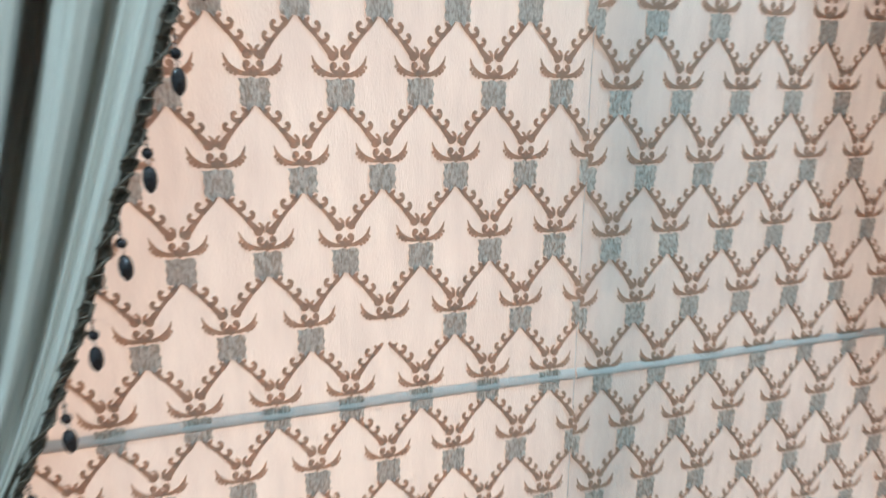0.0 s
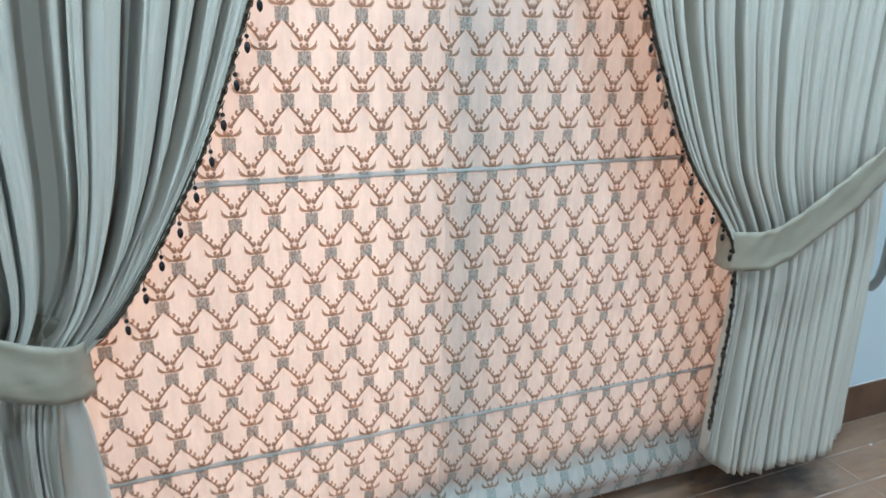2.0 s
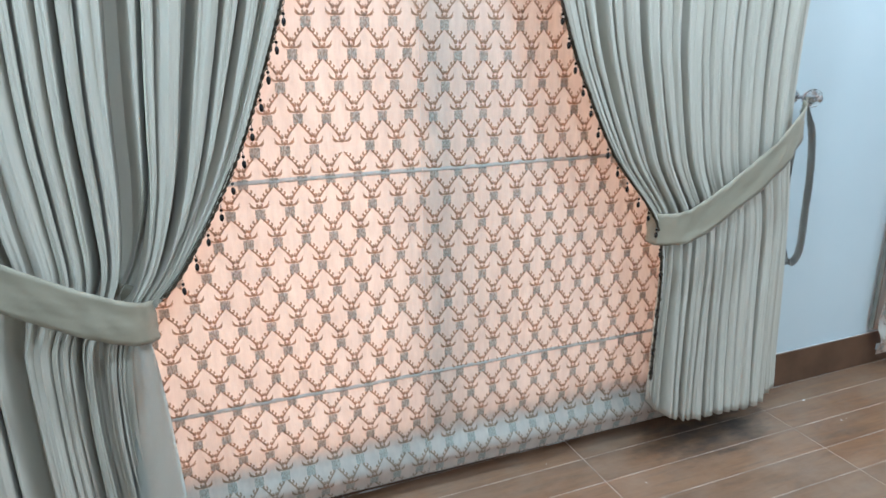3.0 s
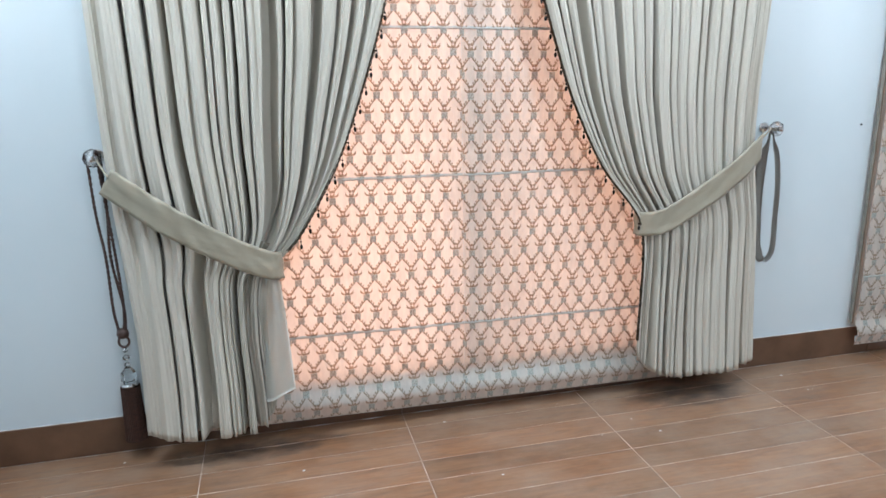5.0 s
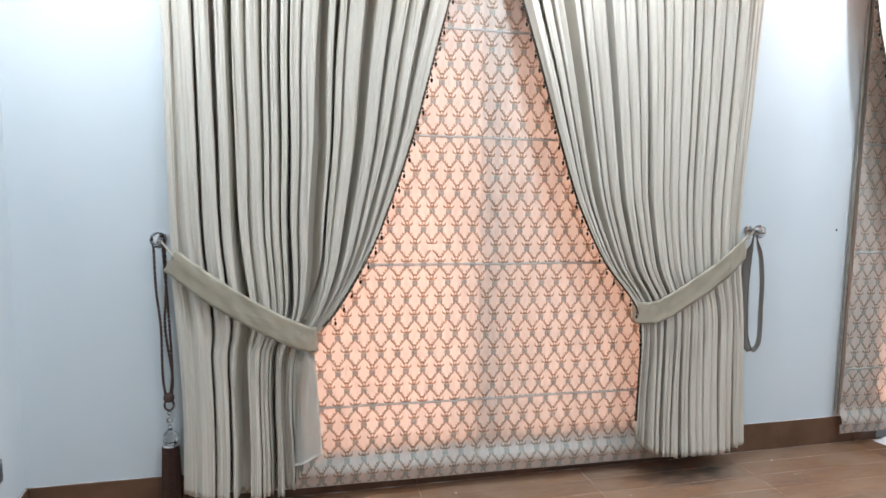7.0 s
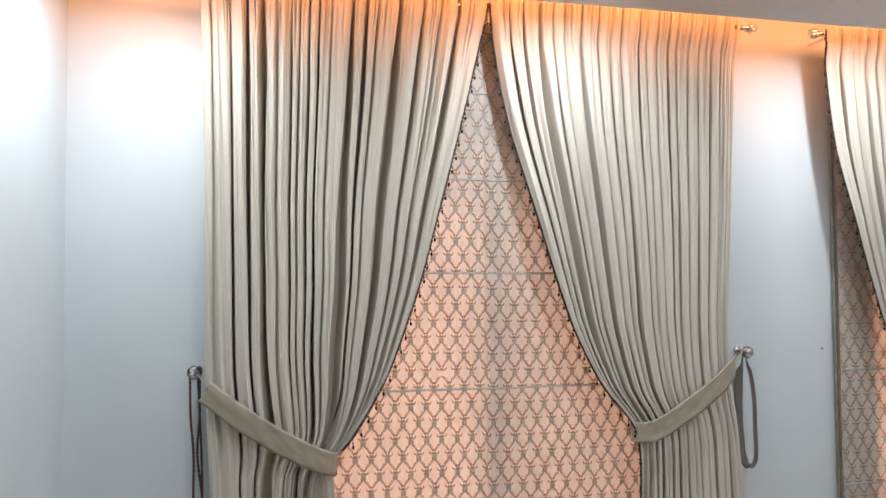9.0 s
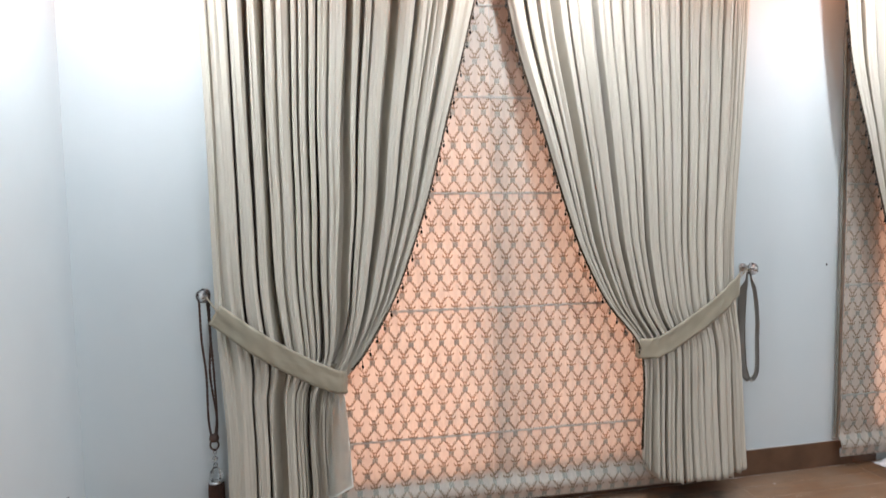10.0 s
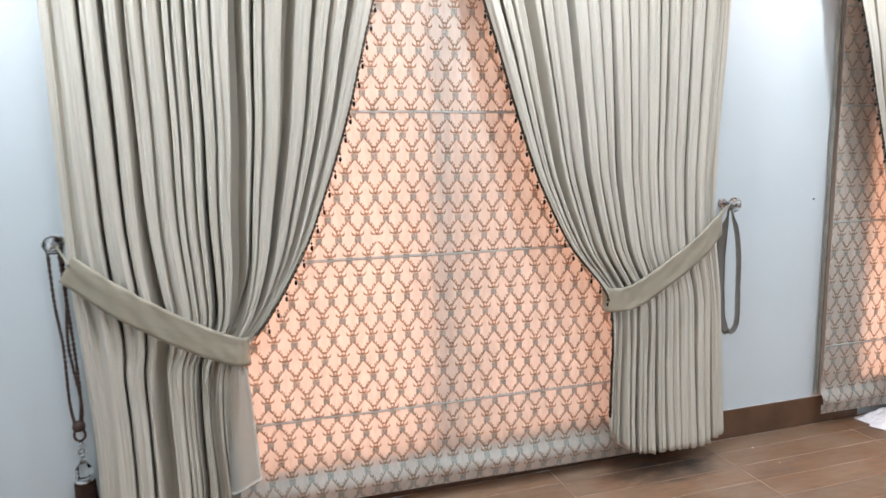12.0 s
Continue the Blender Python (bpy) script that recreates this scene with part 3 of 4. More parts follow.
class Drape:
    """One gathered curtain width: u runs from the outer edge (0) to the leading edge (1).
    creases: where each fold sinks in, along the width at mid height, its half width and its depth."""

    def __init__(self, inner, outer, hem, crowd, tie_z, seed, creases, back=0.045):
        self.hem, self.tie, self.seed = table(hem), tie_z, seed
        self.lines = [[f(z) for z in LEVELS] for f in (table(outer), table(inner), table(crowd))]
        self.back = back
        rng = random.Random(seed)
        self.creases = [(g, w / 540, d / 740, rng.choice((-1, -1, 1)) * rng.uniform(0.15, 0.5), rng.uniform(0, 6)) for g, w, d in creases]
        self.marks = np.array([-0.03] + [c[0] for c in self.creases] + [1.02])
        self.tilt = np.array([rng.uniform(-1, 1) for _ in self.marks])
        self.bulge = np.array([rng.uniform(0.5, 1.1) for _ in self.marks])

    def squeeze(self, g, c):
        """Folds crowd towards the leading edge where the cloth is gathered."""
        k = 1 + 1.2 * (c - 1)
        return 1 - (0.8 * (1 - g) ** k + 0.2 * (1 - g))

    def row(self, u, z):
        """The cloth's points at the places u and heights z (two arrays)."""
        xo, xi, c = (np.interp(z, LEVELS, f) for f in self.lines)
        side = math.copysign(1, xi[0] - xo[0])
        span = np.abs(xi - xo)
        sd = self.seed
        g = np.clip(u + 0.0016 * ripple(u * 40, z * 1.6, sd) * np.sin(math.pi * u), 0, 1)
        p = self.squeeze(g, c)
        x = xo + (xi - xo) * p
        top = smooth(TOP - 0.45, TOP - 0.05, z)
        under = smooth(self.tie + 0.10, self.tie - 0.15, z)
        pinch = np.exp(-(((z - self.tie) / 0.13) ** 2))
        # rounded faces between the creases
        i = np.clip(np.searchsorted(self.marks, g, side="right") - 1, 0, len(self.marks) - 2)
        lo, hi = (self.squeeze(np.clip(self.marks[i + k], 0, 1), c) for k in (0, 1))
        wide = np.maximum((hi - lo) * span, 0.004)
        t = np.clip((p - lo) / np.maximum(hi - lo, 1e-6), 0, 1)
        round_ = 1 - np.abs(2 * t - 1) ** 2.6
        lift = np.minimum(0.030, 0.34 * wide) * self.bulge[i] * round_
        lift += self.tilt[i] * (t - 0.5) * np.minimum(0.20 * wide, 0.012)
        lift += np.minimum(0.10 * wide, 0.008) * np.sin(9.4 * t + 7 * self.tilt[i] + 0.8 * z) * round_ * smooth(0.035, 0.07, wide)
        lift += 0.0030 * ripple(u * 33 + 4 * t, z * 2.6, sd + 3) * (0.4 + round_)
        y = ROD_Y - 0.036 - lift * (1 - 0.35 * top) * (1 - 0.4 * under * (u < 0.5))
        y += 0.045 * np.clip((u - 0.8) / 0.2, 0, 1) * smooth(1.75, 2.3, z)  # the leading edge swings back to the window
        # the creases themselves: deep, narrow, leaning to one side
        for n, (m, w, d, lean, ph) in enumerate(self.creases):
            q = self.squeeze(m, c)
            room = 0.27 * (self.squeeze(min(self.marks[n + 2], 1), c) - self.squeeze(max(self.marks[n], 0), c)) * span
            tight = np.minimum(1.0, room / max(w, 1e-4))
            ww = np.maximum(w * tight * (0.85 + 0.35 * np.sin(z * 2.1 + ph)), 0.0018) * (1 - 0.45 * top)
            if d < 0.03:
                ww = np.maximum(ww, 0.006)
            dx = (p - q) * span / ww
            v = np.exp(-np.minimum(np.abs(dx), 3) ** 5) * np.clip((1 - p) * span / 0.018 - 0.25, 0, 1)
            soft = np.exp(-np.abs(dx / 2.2) ** 2) * 0.006 * min(1, d / 0.05)
            depth = d * np.clip((1 - q) * span / 0.09, 0.08, 1) * (1 - 0.40 * top - 0.30 * pinch) * (1 - 0.9 * under * (d < 0.09 and m < 0.6)) * (0.55 + 0.45 * np.minimum(tight * 1.4, 1))
            y += np.maximum(depth * v, soft)
            slant = lean * (np.clip((1 - q) * span / 0.10 - 0.2, 0, 1) if lean > 0 else np.clip(q * span / 0.05, 0, 1))
            x += side * slant * v * np.minimum(depth, 0.05) * (1 - 0.5 * top)
        # gathers of the heading, fading out below it
        k = 2 * math.pi * 46 * u + 2.2 * ripple(u * 30, z * 1.5, sd + 6)
        reach = np.clip((z - (TOP - 0.30 - 0.14 * ripple(u * 60, 0.0, sd + 2))) / 0.25, 0, 1)
        y -= reach * (0.022 * np.abs(np.sin(k / 2 + 1.3 * np.sin(k * 0.23))) ** 0.7 - 0.014)
        y += 0.004 * smooth(TOP - 0.05, TOP - 0.02, z) * np.sin(k * 2.1)
        y += self.back * np.clip(1 - u / 0.13, 0, 1) + 0.012 * pinch * u
        y -= 0.0016 * (z < self.hem_at(u) + 0.104)
        y -= 0.030 * smooth(TOP - 0.22, TOP - 0.05, z)
        y += 0.007 * np.exp(-(((z - TOP + 0.070) / 0.010) ** 2))  # stitching under the frill
        y += 0.010 * under * ripple(u * 9, z * 1.2, sd + 9)
        return x, np.minimum(y, -0.103 - 0.02 * smooth(0.26, 0.18, z))

    def hem_at(self, u):
        return np.interp(u, np.linspace(0, 1, 41), [self.hem(v / 40) for v in range(41)])

    def at(self, u, z):
        x, y = self.row(np.array([u]), np.array([z]))
        return Vector((x[0], y[0], z))

    def mesh(self, nu=1150, nz=104):
        u = np.linspace(0, 1, nu + 1)
        bot = self.hem_at(u) + 0.004 * ripple(u * 60, 0.0, self.seed)
        verts = np.empty((nz + 1, nu + 1, 3))
        for k in range(nz + 1):
            z = TOP + (bot - TOP) * k / nz
            verts[k, :, 0], verts[k, :, 1] = self.row(u, z)
            verts[k, :, 2] = z + 0.004 * ripple(u * 170, 1.0, self.seed) * (k == 0)
        n = nu + 1
        me = bpy.data.meshes.new("drape")
        me.from_pydata(verts.reshape(-1, 3).tolist(), [], [(k * n + i, (k + 1) * n + i, (k + 1) * n + i + 1, k * n + i + 1) for k in range(nz) for i in range(nu)])
        me.polygons.foreach_set("use_smooth", [True] * len(me.polygons))
        me.materials.append(CLOTH)
        return me


def bead_meshes():
    bm = tube([(0, 0, 0.002), (0, 0, -0.052)], 0.0007, 5)
    for z, r in ((-0.006, 0.0032), (-0.0125, 0.0024), (-0.027, 0.003)):
        ball(r, (0, 0, z), bm, 1)
    string = finish(bm, "bead_drop", CRYSTAL, True)
    round_b = finish(ball(0.0052, (0, 0, -0.0195), cuts=2), "round_bead", BLACK_BEAD, True)
    oval = finish(lathe([(0.0012, -0.0305), (0.0045, -0.0330), (0.0064, -0.0385), (0.0067, -0.0440), (0.0055, -0.0500), (0.0028, -0.0540), (0.0010, -0.0555)], sides=14), "oval_bead", BLACK_BEAD, True)
    return string, round_b, oval


STRING, ROUND_B, OVAL = bead_meshes()


def curtain(x_mid, drape, label, side, fringe_low, behind=0.0, group="curtains"):
    c = empty("curtain", (x_mid, ROD_Y, 0), label, "curtain", group)
    inv = Matrix.Translation(c.location).inverted()
    d = new("drape", drape.mesh())
    sol = d.modifiers.new("thickness", "SOLIDIFY")
    sol.thickness = 0.002
    d.parent, d.matrix_parent_inverse = c, inv
    # edge: braid with loops, and bead drops
    edge = []
    z = TOP - 0.02
    while z > fringe_low:
        edge.append(drape.at(1.0, z) + Vector((-side * 0.002, 0.0, 0)))
        z -= 0.004
    bm = bmesh.new()
    prev = None
    for i, p in enumerate(edge):
        row = [bm.verts.new(p + Vector((side * (o - behind), -0.004 - lift + behind, 0))) for o, lift in ((-0.002, 0.0), (0.004, 0.002), (0.011, 0.0))]
        if prev:
            for k in range(2):
                bm.faces.new((prev[k], prev[k + 1], row[k + 1], row[k]))
        prev = row
    bmesh.ops.solidify(bm, geom=list(bm.faces), thickness=0.0015)
    braid = part("braid", bm, BRAID, c, "dark bronze braid", True)
    braid.matrix_parent_inverse = inv
    bm = bmesh.new()
    for turn in (1, -1):
        tube([p + Vector((side * (0.006 - 0.5 * behind + 0.0065 * math.sin(i * 1.3 + turn)), -0.004 - 0.003 * math.cos(i * 0.9), turn * 0.005 * math.cos(i * 1.3 + 0.4 * wander(i * 0.3, 2)))) for i, p in enumerate(edge)], 0.0013, 5, bm)
    loops = part("loop_trim", bm, BRAID, c, "looped dark bronze trim", True)
    loops.matrix_parent_inverse = inv
    gap = 0.0
    for i in range(1, len(edge)):
        gap += (edge[i] - edge[i - 1]).length
        if gap >= 0.066:
            gap -= 0.066
            jig = 0.002 * wander(i * 0.7, 5.5)
            s = new("bead_drop", STRING)
            s.parent, s.matrix_parent_inverse = c, inv
            s.matrix_basis = Matrix.Translation(edge[i] + Vector((side * 0.008 + jig, -0.003, 0))) @ pose(0, 0, 0, 0, 70 * jig / 0.02, 40 * i) @ Matrix.Scale(0.75, 4)
            for name, me in (("round_bead", ROUND_B), ("oval_bead", OVAL)):
                o = new(name, me)
                o.parent = s
    return c


LEFT_DRAPE = Drape(
    [(2.87, -0.006), (2.773, -0.014), (2.264, -0.136), (1.842, -0.256), (1.532, -0.341), (1.227, -0.448), (1.064, -0.520), (0.857, -0.642), (0.775, -0.712), (0.70, -0.765), (0.50, -0.785), (0.27, -0.775), (0.08, -0.77)],
    [(2.87, -1.295), (1.98, -1.270), (1.05, -1.262), (0.52, -1.238), (0.08, -1.246)],
    [(0.0, 0.133), (0.12, 0.108), (0.35, 0.103), (0.7, 0.125), (1.0, 0.225)],
    [(2.87, 0.86), (2.49, 0.90), (1.93, 1.0), (1.48, 1.19), (1.18, 1.42), (1.0, 1.78), (0.85, 2.3), (0.75, 2.62), (0.5, 2.8), (0.1, 2.7)], 0.755, 11,
    [(0.043, 6, 14), (0.113, 2.6, 80), (0.177, 4.2, 90), (0.229, 11, 90), (0.290, 5, 14), (0.339, 2.6, 80), (0.371, 2.2, 65), (0.405, 2.8, 75), (0.441, 4.4, 85), (0.489, 2.4, 50), (0.564, 10, 95), (0.612, 5, 85), (0.652, 3, 40), (0.732, 9, 95), (0.812, 5, 85), (0.868, 5, 75), (0.925, 6, 65)])
RIGHT_HEM = [(0.0, 0.103), (0.3, 0.103), (0.55, 0.108), (0.8, 0.165), (1.0, 0.250)]
RIGHT_CROWD = [(2.87, 0.92), (2.4, 0.95), (1.93, 1.0), (1.6, 1.07), (1.41, 1.14), (1.1, 1.32), (0.9, 1.56), (0.6, 1.70), (0.1, 1.6)]
RIGHT_CREASES = [(0.050, 3, 55), (0.085, 2.5, 50), (0.115, 8, 90), (0.165, 2, 40), (0.217, 3.5, 80), (0.268, 2, 40), (0.315, 4, 90), (0.352, 2.4, 55), (0.400, 3.5, 75), (0.440, 2.2, 50), (0.477, 4.5, 90), (0.548, 5, 90), (0.590, 2.4, 45), (0.640, 4, 50), (0.705, 6, 95), (0.765, 5, 60), (0.805, 3, 45), (0.850, 10, 95), (0.905, 5, 60), (0.950, 5, 60)]
RIGHT_DRAPE = Drape(
    [(2.87, 0.008), (2.749, 0.016), (2.378, 0.080), (2.033, 0.170), (1.632, 0.290), (1.389, 0.370), (1.264, 0.421), (1.032, 0.545), (0.870, 0.683), (0.80, 0.722), (0.70, 0.733), (0.45, 0.728), (0.25, 0.722), (0.1, 0.72)],
    [(2.87, 1.365), (2.05, 1.318), (1.16, 1.276), (0.7, 1.330), (0.1, 1.372)], RIGHT_HEM, RIGHT_CROWD, 0.82, 23, RIGHT_CREASES, 0.09)
NEXT_DRAPE = Drape(
    [(2.87, 1.845), (2.335, 1.902), (1.83, 1.992), (1.42, 2.108), (1.31, 2.145), (0.908, 2.325), (0.80, 2.42), (0.7, 2.44), (0.25, 2.42), (0.1, 2.42)],
    [(2.87, 3.16), (2.05, 3.12), (1.16, 3.06), (0.7, 3.12), (0.1, 3.15)], RIGHT_HEM, RIGHT_CROWD, 0.82, 37, RIGHT_CREASES, 0.075)

curtain(-0.95, LEFT_DRAPE, "sage beige gathered curtain swept aside by a cloth tieback, beaded edge", 1, 0.80, 0.004)
curtain(0.98, RIGHT_DRAPE, "sage beige gathered curtain held by a plain cloth tieback, beaded edge", -1, 0.30)
curtain(2.8, NEXT_DRAPE, "sage beige gathered curtain at the next window, tied with a tassel", -1, 0.30)

# satin lining turned out below the tie of the first curtain
bm = bmesh.new()
grid = []
for i in range(15):
    s = i / 14
    col = []
    for k in range(31):
        v = k / 30
        xl, xr = -0.785 - 0.050 * v ** 0.5, -0.735 + 0.036 * v ** 0.6
        zb = 0.215 + 0.055 * s
        z = 0.735 + (zb - 0.735) * v
        y = -0.205 - 0.030 * math.sin(math.pi * (0.15 + 0.8 * s)) * (0.35 + 0.65 * v) + 0.010 * math.sin(17 * s + 1.2 * v) * (1 - v) ** 2 + 0.009 * math.sin(7 * s + 3 * v)
        y += 0.055 * (1 - s) ** 2.5
        col.append(bm.verts.new((xl + (xr - xl) * s, y, z)))
    grid.append(col)
for i in range(14):
    for k in range(30):
        bm.faces.new((grid[i][k], grid[i + 1][k], grid[i + 1][k + 1], grid[i][k + 1]))
bmesh.ops.solidify(bm, geom=list(bm.faces), thickness=0.002)
first = [o for o in bpy.data.objects if o.name == "curtain"][0]
flap = part("lining_flap", bm, LINING, first, "pale satin lining turned outwards", True)
flap.matrix_parent_inverse = Matrix.Translation(first.location).inverted()


# ---- tiebacks, knobs, tassels ----
def holdback(x, z, side):
    k = empty("holdback_knob", (x, 0, z), "faceted crystal curtain knob on a chrome stem fixed to the wall", "holdback", "holdback knobs")
    part("rosette", lathe([(0.024, -0.001), (0.024, -0.006), (0.016, -0.010), (0.008, -0.012)], sides=20, axis="y"), CHROME, k, smooth=True)
    part("stem", lathe([(0.007, -0.010), (0.006, -0.04), (0.010, -0.050), (0.020, -0.055), (0.022, -0.060)], sides=16, axis="y"), CHROME, k, smooth=True)
    part("crystal", ball(0.033, (0, -0.084, 0), squash=(1, 0.8, 1)), CRYSTAL, k, "faceted clear crystal")
    # added mirror ball that gives the clear knob its reflections
    part("glint_core", ball(0.019, (0, -0.080, 0), cuts=1), CHROME, k, "silver core added inside the crystal for glints")
    part("cap", lathe([(0.012, -0.111), (0.012, -0.115), (0.004, -0.118)], sides=14, axis="y"), CHROME, k, smooth=True)
    return k


holdback(-1.318, 1.150, -1)
holdback(1.416, 1.152, 1)


def tieback(name, pts, width, label, seed, cord):
    t = empty(name, pts[0], label, "tieback", "tiebacks")
    inv = Matrix.Translation(t.location).inverted()
    band = part("band", ribbon(pts, width, 14, 0.003, 0.007, seed), BAND, t, smooth=True)
    loop = part("loop", tube(spline(cord, 8), 0.004, 8), BAND, t, smooth=True)
    for o in (band, loop):
        o.matrix_parent_inverse = inv
    return t


tieback("tieback", [(-1.262, -0.200, 1.085), (-1.14, -0.250, 0.995), (-1.02, -0.262, 0.912), (-0.87, -0.264, 0.822), (-0.765, -0.245, 0.768), (-0.718, -0.205, 0.752), (-0.722, -0.140, 0.752), (-0.83, -0.108, 0.79)],
        0.100, "olive beige cloth tieback band round the curtain", 2, [(-1.314, -0.062, 1.150), (-1.29, -0.13, 1.135), (-1.25, -0.212, 1.098)])
tieback("tieback", [(1.300, -0.150, 1.115), (1.235, -0.216, 1.083), (1.10, -0.260, 1.000), (0.965, -0.264, 0.915), (0.85, -0.264, 0.850), (0.775, -0.252, 0.815), (0.715, -0.205, 0.803), (0.72, -0.140, 0.803), (0.82, -0.108, 0.82)],
        0.098, "olive beige cloth tieback band looped over a crystal knob", 5, [(1.408, -0.062, 1.154), (1.37, -0.10, 1.150), (1.298, -0.146, 1.120)])

# spare strap that hangs from the second knob
strap = empty("hanging_strap", (1.410, -0.062, 1.15), "looped grey cloth strap hanging from the crystal knob", "strap")
bm = bmesh.new()
line = spline([(0.004, 0.0, 0.010), (0.006, -0.014, -0.05), (0.022, -0.024, -0.12), (0.036, -0.028, -0.25), (0.036, -0.030, -0.38), (0.040, -0.028, -0.52), (0.030, -0.022, -0.575), (0.004, -0.010, -0.590), (-0.014, 0.012, -0.53), (-0.022, 0.022, -0.36), (-0.018, 0.020, -0.14), (-0.008, 0.004, -0.06), (-0.004, 0.0, 0.010)], 8)
rows = []
for i, p in enumerate(line):
    t = (line[min(i + 1, len(line) - 1)] - line[max(i - 1, 0)]).normalized()
    back = ramp01(46, 66, i)  # the limb by the curtain shows its flat side, the other its edge
    w = Vector((0.34 + 0.6 * back, -0.94 + 0.55 * back, 0))
    half = (0.005 + (0.008 + 0.008 * back) * ramp01(6, 14, i) * ramp01(90, 80, i)) * (1 + 0.16 * wander(i * 0.3, 1))
    w = (w - t * w.dot(t)).normalized() * half
    out = w.cross(t).normalized() * (0.004 + 0.003 * wander(i * 0.4, 6))
    rows.append([bm.verts.new(p + w * k + out * (1 - k * k)) for k in (-1, -0.5, 0, 0.5, 1)])
for a, b in zip(rows, rows[1:]):
    for k in range(4):
        bm.faces.new((a[k], a[k + 1], b[k + 1], b[k]))
bmesh.ops.solidify(bm, geom=list(bm.faces), thickness=0.003)
part("strap_loop", bm, STRAP, strap, smooth=True)


def twisted(points, radius, steps=10):
    """Two plies wound round each other."""
    line = spline(points, steps)
    dense = []
    for a, b in zip(line, line[1:]):
        for k in range(4):
            dense.append(a.lerp(b, k / 4))
    bm = bmesh.new()
    for ph in (0, math.pi):
        tube([p + Vector((math.cos(i * 0.8 + ph), math.sin(i * 0.8 + ph), 0)) * radius * 0.5 for i, p in enumerate(dense)], radius * 0.62, 6, bm)
    return bm


def tassel(x, y, z, drop, label):
    """A cord tassel whose loop hangs over a hook at (x, y, z)."""
    t = empty("tassel", (x, y, z), label, "tassel", "curtain tassels")
    k = -(drop - 0.425)
    for s, wob in ((-1, 0.012), (1, -0.004)):
        part("cord", twisted([(s * 0.020, 0.006 * s, 0.02), (s * 0.021 + wob * 0.3, 0, k * 0.30), (s * 0.016 + wob, -0.004, k * 0.55), (s * 0.018 + 0.014, -0.002, k * 0.85), (s * 0.010 + 0.016, 0, k)], 0.0054), CORD, t, smooth=True)
    part("cord", twisted([(0.012, -0.010, 0.02), (0.022, -0.008, k * 0.3), (0.030, -0.006, k * 0.6), (0.032, -0.004, k * 0.85), (0.020, -0.002, k)], 0.0054), CORD, t, smooth=True)
    cx = 0.016
    part("knot", lathe([(0.006, k + 0.022), (0.019, k + 0.014), (0.022, k), (0.018, k - 0.012), (0.006, k - 0.018)], (cx, 0, 0), 16), CORD, t, smooth=True)
    part("ring_loop", tube([(cx + 0.018 * math.sin(a) * (1 if a < math.pi else 1), 0, k - 0.030 + 0.022 * math.cos(a)) for a in (2 * math.pi * i / 18 for i in range(18))], 0.0045, 7, closed=True), CORD, t, smooth=True)
    b = k - 0.064
    part("crystal", ball(0.011, (cx, 0, b), cuts=1), CRYSTAL, t, "clear faceted bead")
    part("crystal", ball(0.016, (cx, 0, b - 0.030), cuts=1, squash=(1, 1, 0.8)), CRYSTAL, t, "clear faceted bead")
    part("crystal", ball(0.012, (cx, 0, b - 0.058), cuts=1), CRYSTAL, t, "clear faceted bead")
    part("crystal", lathe([(0.012, b - 0.070), (0.027, b - 0.088), (0.029, b - 0.118), (0.022, b - 0.128)], (cx, 0, 0), 9), CRYSTAL, t, "clear faceted bell")
    top = b - 0.128
    end = -drop
    part("collar", lathe([(0.022, top), (0.030, top - 0.004), (0.031, top - 0.012), (0.028, top - 0.016)], (cx, 0, 0), 20), CHROME, t, smooth=True)
    bm = bmesh.new()
    rings = []
    for j in range(9):
        h = top - 0.014 + (end - top + 0.014) * j / 8
        ring = []
        for q in range(72):
            a = 2 * math.pi * q / 72
            r = (0.033 + 0.006 * j / 8) * (1 + 0.05 * (q % 2) + 0.03 * wander(q * 0.9, j * 0.12))
            ring.append(bm.verts.new((cx + r * math.cos(a), r * math.sin(a), h + (0.004 * wander(q * 1.7, 3) if j == 8 else 0))))
        rings.append(ring)
    for p, q in zip(rings, rings[1:]):
        for i in range(72):
            bm.faces.new((p[i], p[(i + 1) % 72], q[(i + 1) % 72], q[i]))
    bm.faces.new(rings[-1])
    part("skirt", bm, TASSEL, t, "dark brown thread fringe")
    return t


tassel(-1.318, -0.070, 1.150, 1.072, "dark brown cord tassel with crystal beads on a wall knob")
tassel(2.262, -0.255, 0.84, 0.64, "dark brown tassel with crystal beads on the next curtain")

# ---- small things ----
# wall socket on the side wall
sock = empty("wall_socket", (LEFT, -0.285, 0.33), "small grey wall socket on the side wall", "socket")
part("plate", block(0, 0.010, -0.043, 0.043, -0.043, 0.043, 0.003), SOCKET_G, sock)
part("insert", block(0.0102, 0.014, -0.028, 0.028, -0.030, 0.030, 0.002), SOCKET_B, sock, "black socket insert")
nail = tagged(part("nail", lathe([(0.005, -0.0005), (0.005, -0.004), (0.002, -0.006)], sides=10, axis="y"), SOCKET_B), "small dark nail in the white wall", "nail")
nail.location = (1.942, 0, 1.148)

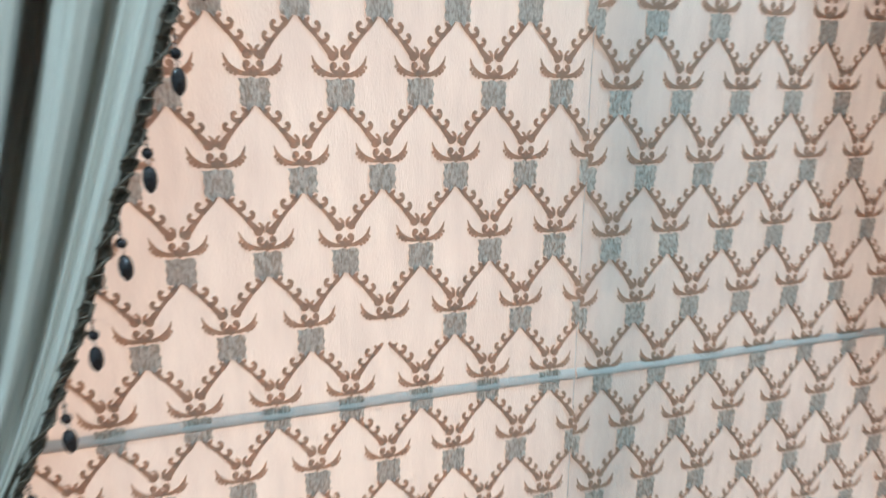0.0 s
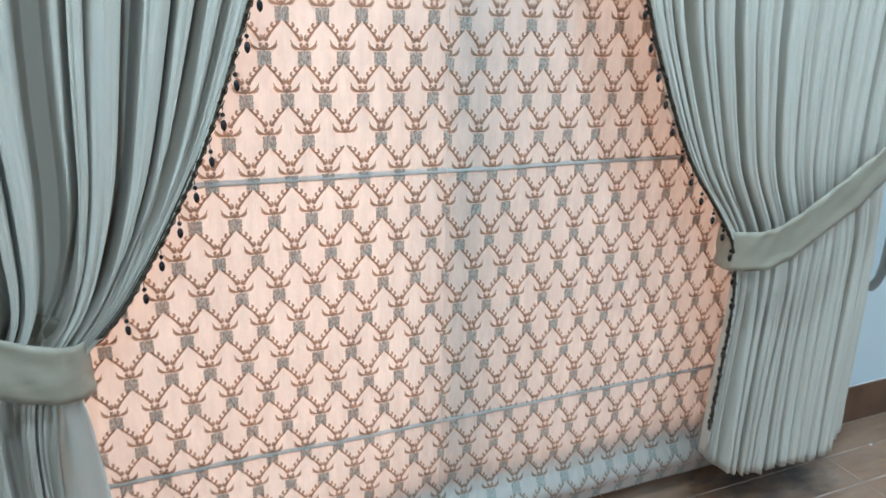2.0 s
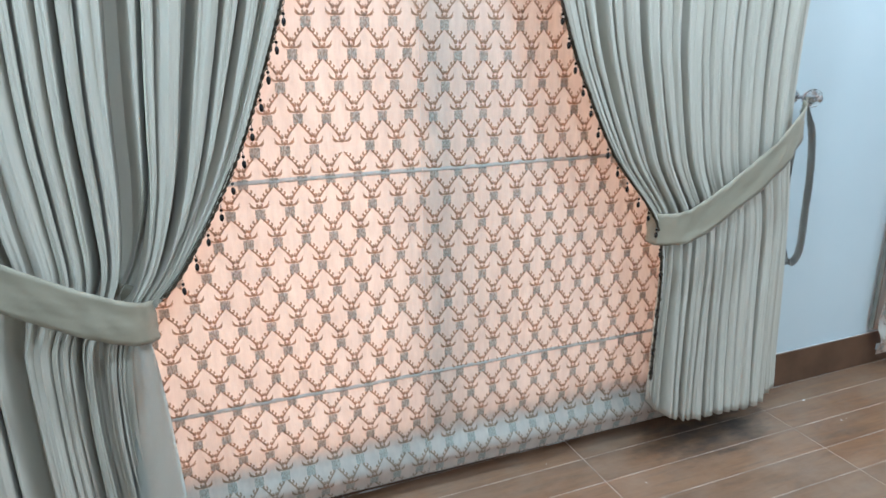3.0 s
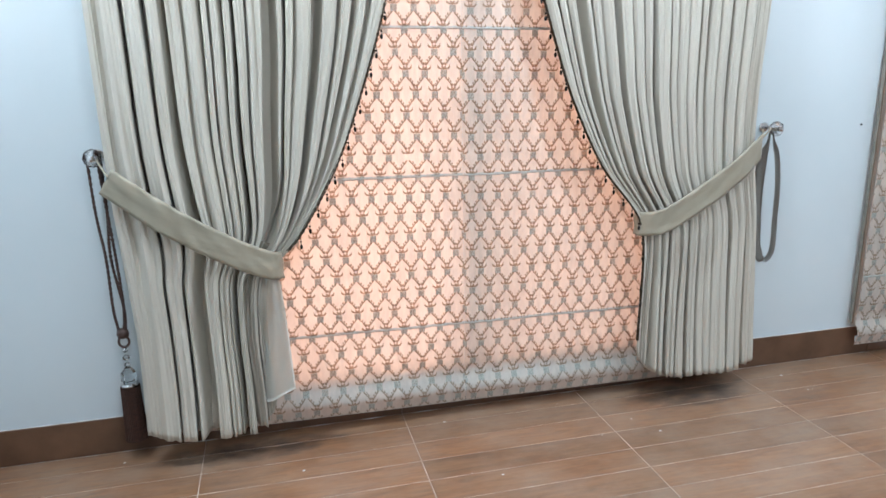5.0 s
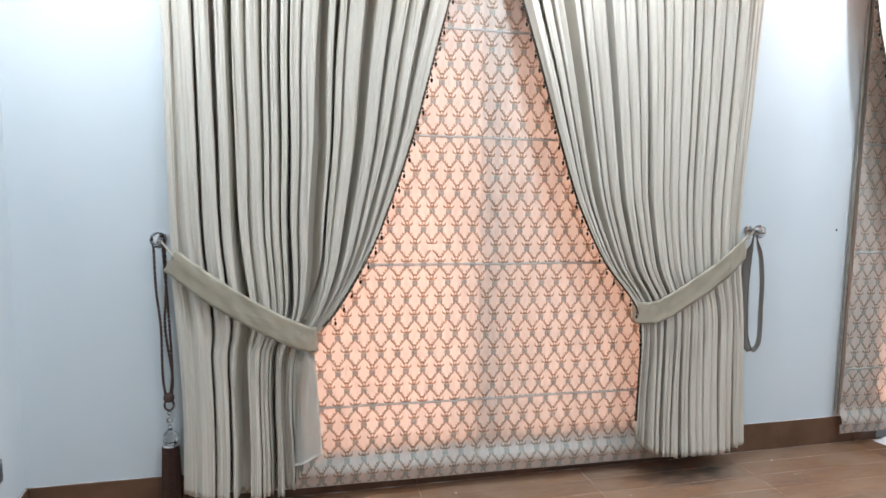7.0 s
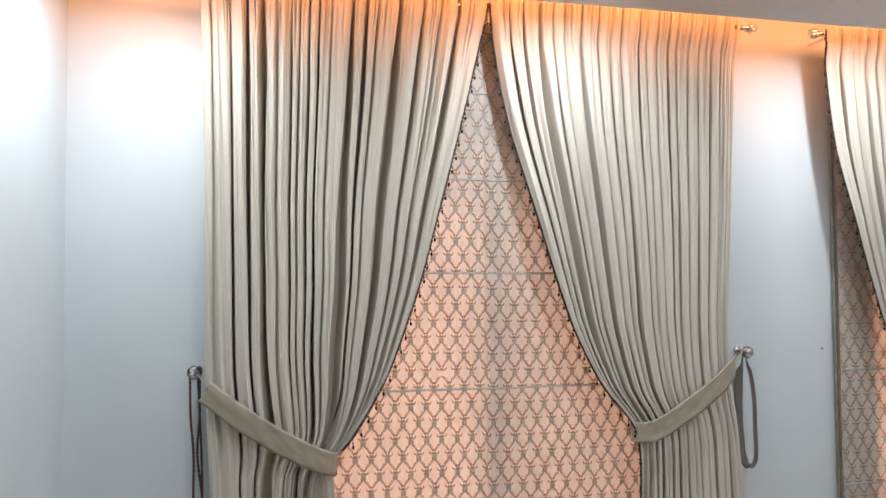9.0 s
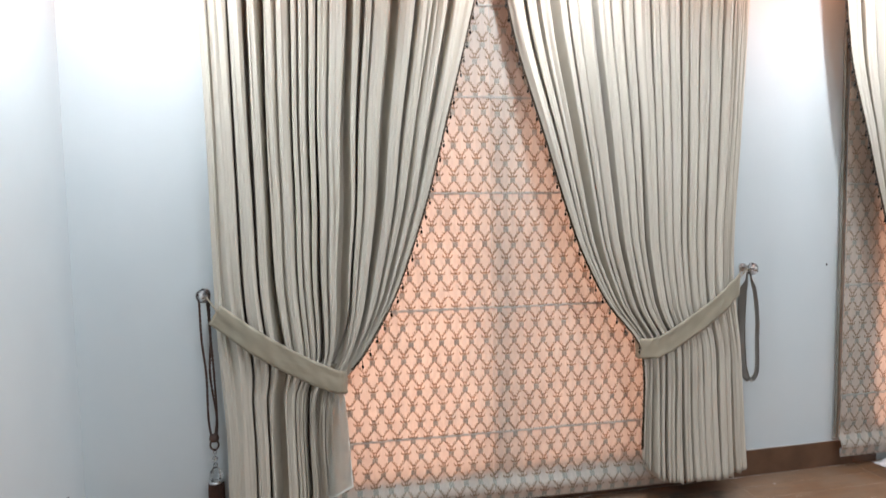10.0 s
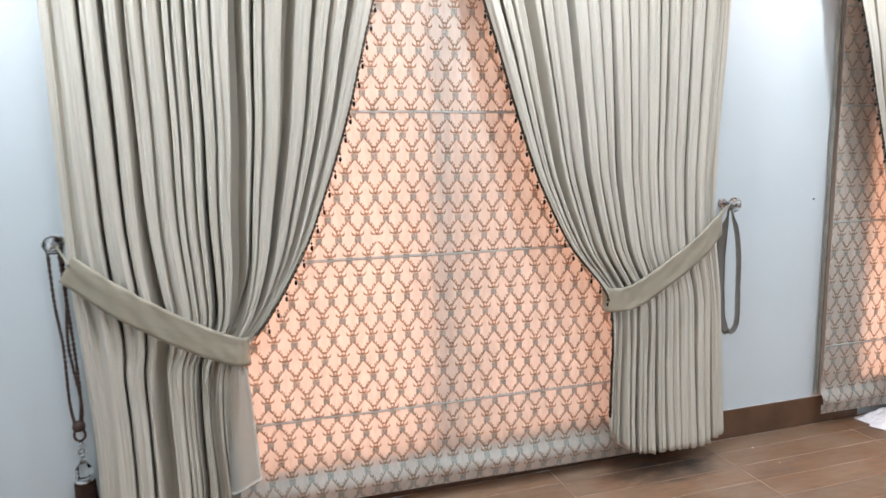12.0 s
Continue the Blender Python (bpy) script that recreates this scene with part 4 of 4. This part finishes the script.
# crumpled white plastic on the floor by the next window
bm = bmesh.new()
n = 34
grid = [[None] * n for _ in range(n)]
for i in range(n):
    for k in range(n):
        u, v = i / (n - 1) * 2 - 1, k / (n - 1) * 2 - 1
        edge = max(0.0, 1 - (u * u) ** 2) * max(0.0, 1 - (v * v) ** 2)
        h = edge * (0.028 + 0.05 * abs(wander(u * 2.6, v * 2.6, 2)) + 0.02 * abs(wander(u * 7, v * 7, 5)))
        grid[i][k] = bm.verts.new((u * 0.26 + 0.03 * wander(u * 2, v * 2, 9), v * 0.10 + 0.02 * wander(u * 3, v * 2, 4), 0.003 + h))
for i in range(n - 1):
    for k in range(n - 1):
        bm.faces.new((grid[i][k], grid[i + 1][k], grid[i + 1][k + 1], grid[i][k + 1]))
sheet = tagged(part("plastic_sheet", bm, PLASTIC_W), "crumpled white plastic sheet lying on the floor", "sheet")
sheet.location = (2.52, -0.125, 0)

# plaster crumbs on the floor
bm = bmesh.new()
rng = random.Random(5)
for _ in range(34):
    r = rng.uniform(0.0015, 0.005)
    ball(r, (rng.uniform(-1.5, 2.6), rng.uniform(-1.3, -0.04), r * 0.5), bm, 1, (1.3, 0.9, 0.6))
tagged(part("plaster_crumbs", bm, CEMENT), "scattered white plaster crumbs on the floor", "debris", kind="stuff")

# ---- floor of wood-look tiles ----
floor = setting("floor", block(LEFT - 0.1, RIGHT + 0.1, BACK - 0.1, 0.15, -0.06, -0.0015), GROUT, "reddish brown wood-look floor tiles with dusty pale joints", "floor")
TW, TD = 0.8, 0.8 / 6
plank = finish(block(0.0019, TW - 0.0019, -TD + 0.0018, -0.0018, -0.006, 0.0, 0.0008), "plank", FLOOR)
rest = []
x = -0.262 - 2 * TW
while x < RIGHT:
    y = 0.0
    while y > BACK:
        if y > -2.4 and x < 3.5:
            a = max(x, LEFT)
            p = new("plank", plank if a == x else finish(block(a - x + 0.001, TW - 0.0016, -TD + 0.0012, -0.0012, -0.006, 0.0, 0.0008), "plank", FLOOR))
            p.location = (x, y, 0)
            p.parent = floor
        else:
            rest.append((x, y))
        y -= TD
    x += TW
verts, faces = [], []
for x, y in rest:
    i = len(verts)
    x0, x1 = max(x, LEFT) + 0.0016, min(x + TW, RIGHT) - 0.0016
    verts += [(x0, y - TD + 0.0012, 0), (x1, y - TD + 0.0012, 0), (x1, y - 0.0012, 0), (x0, y - 0.0012, 0)]
    faces.append((i, i + 1, i + 2, i + 3))
me = bpy.data.meshes.new("far_planks")
me.from_pydata(verts, [], faces)
me.materials.append(FLOOR)
far = tagged(new("far_planks", me), "wood-look floor tiles further back", kind="stuff")
far.parent = floor
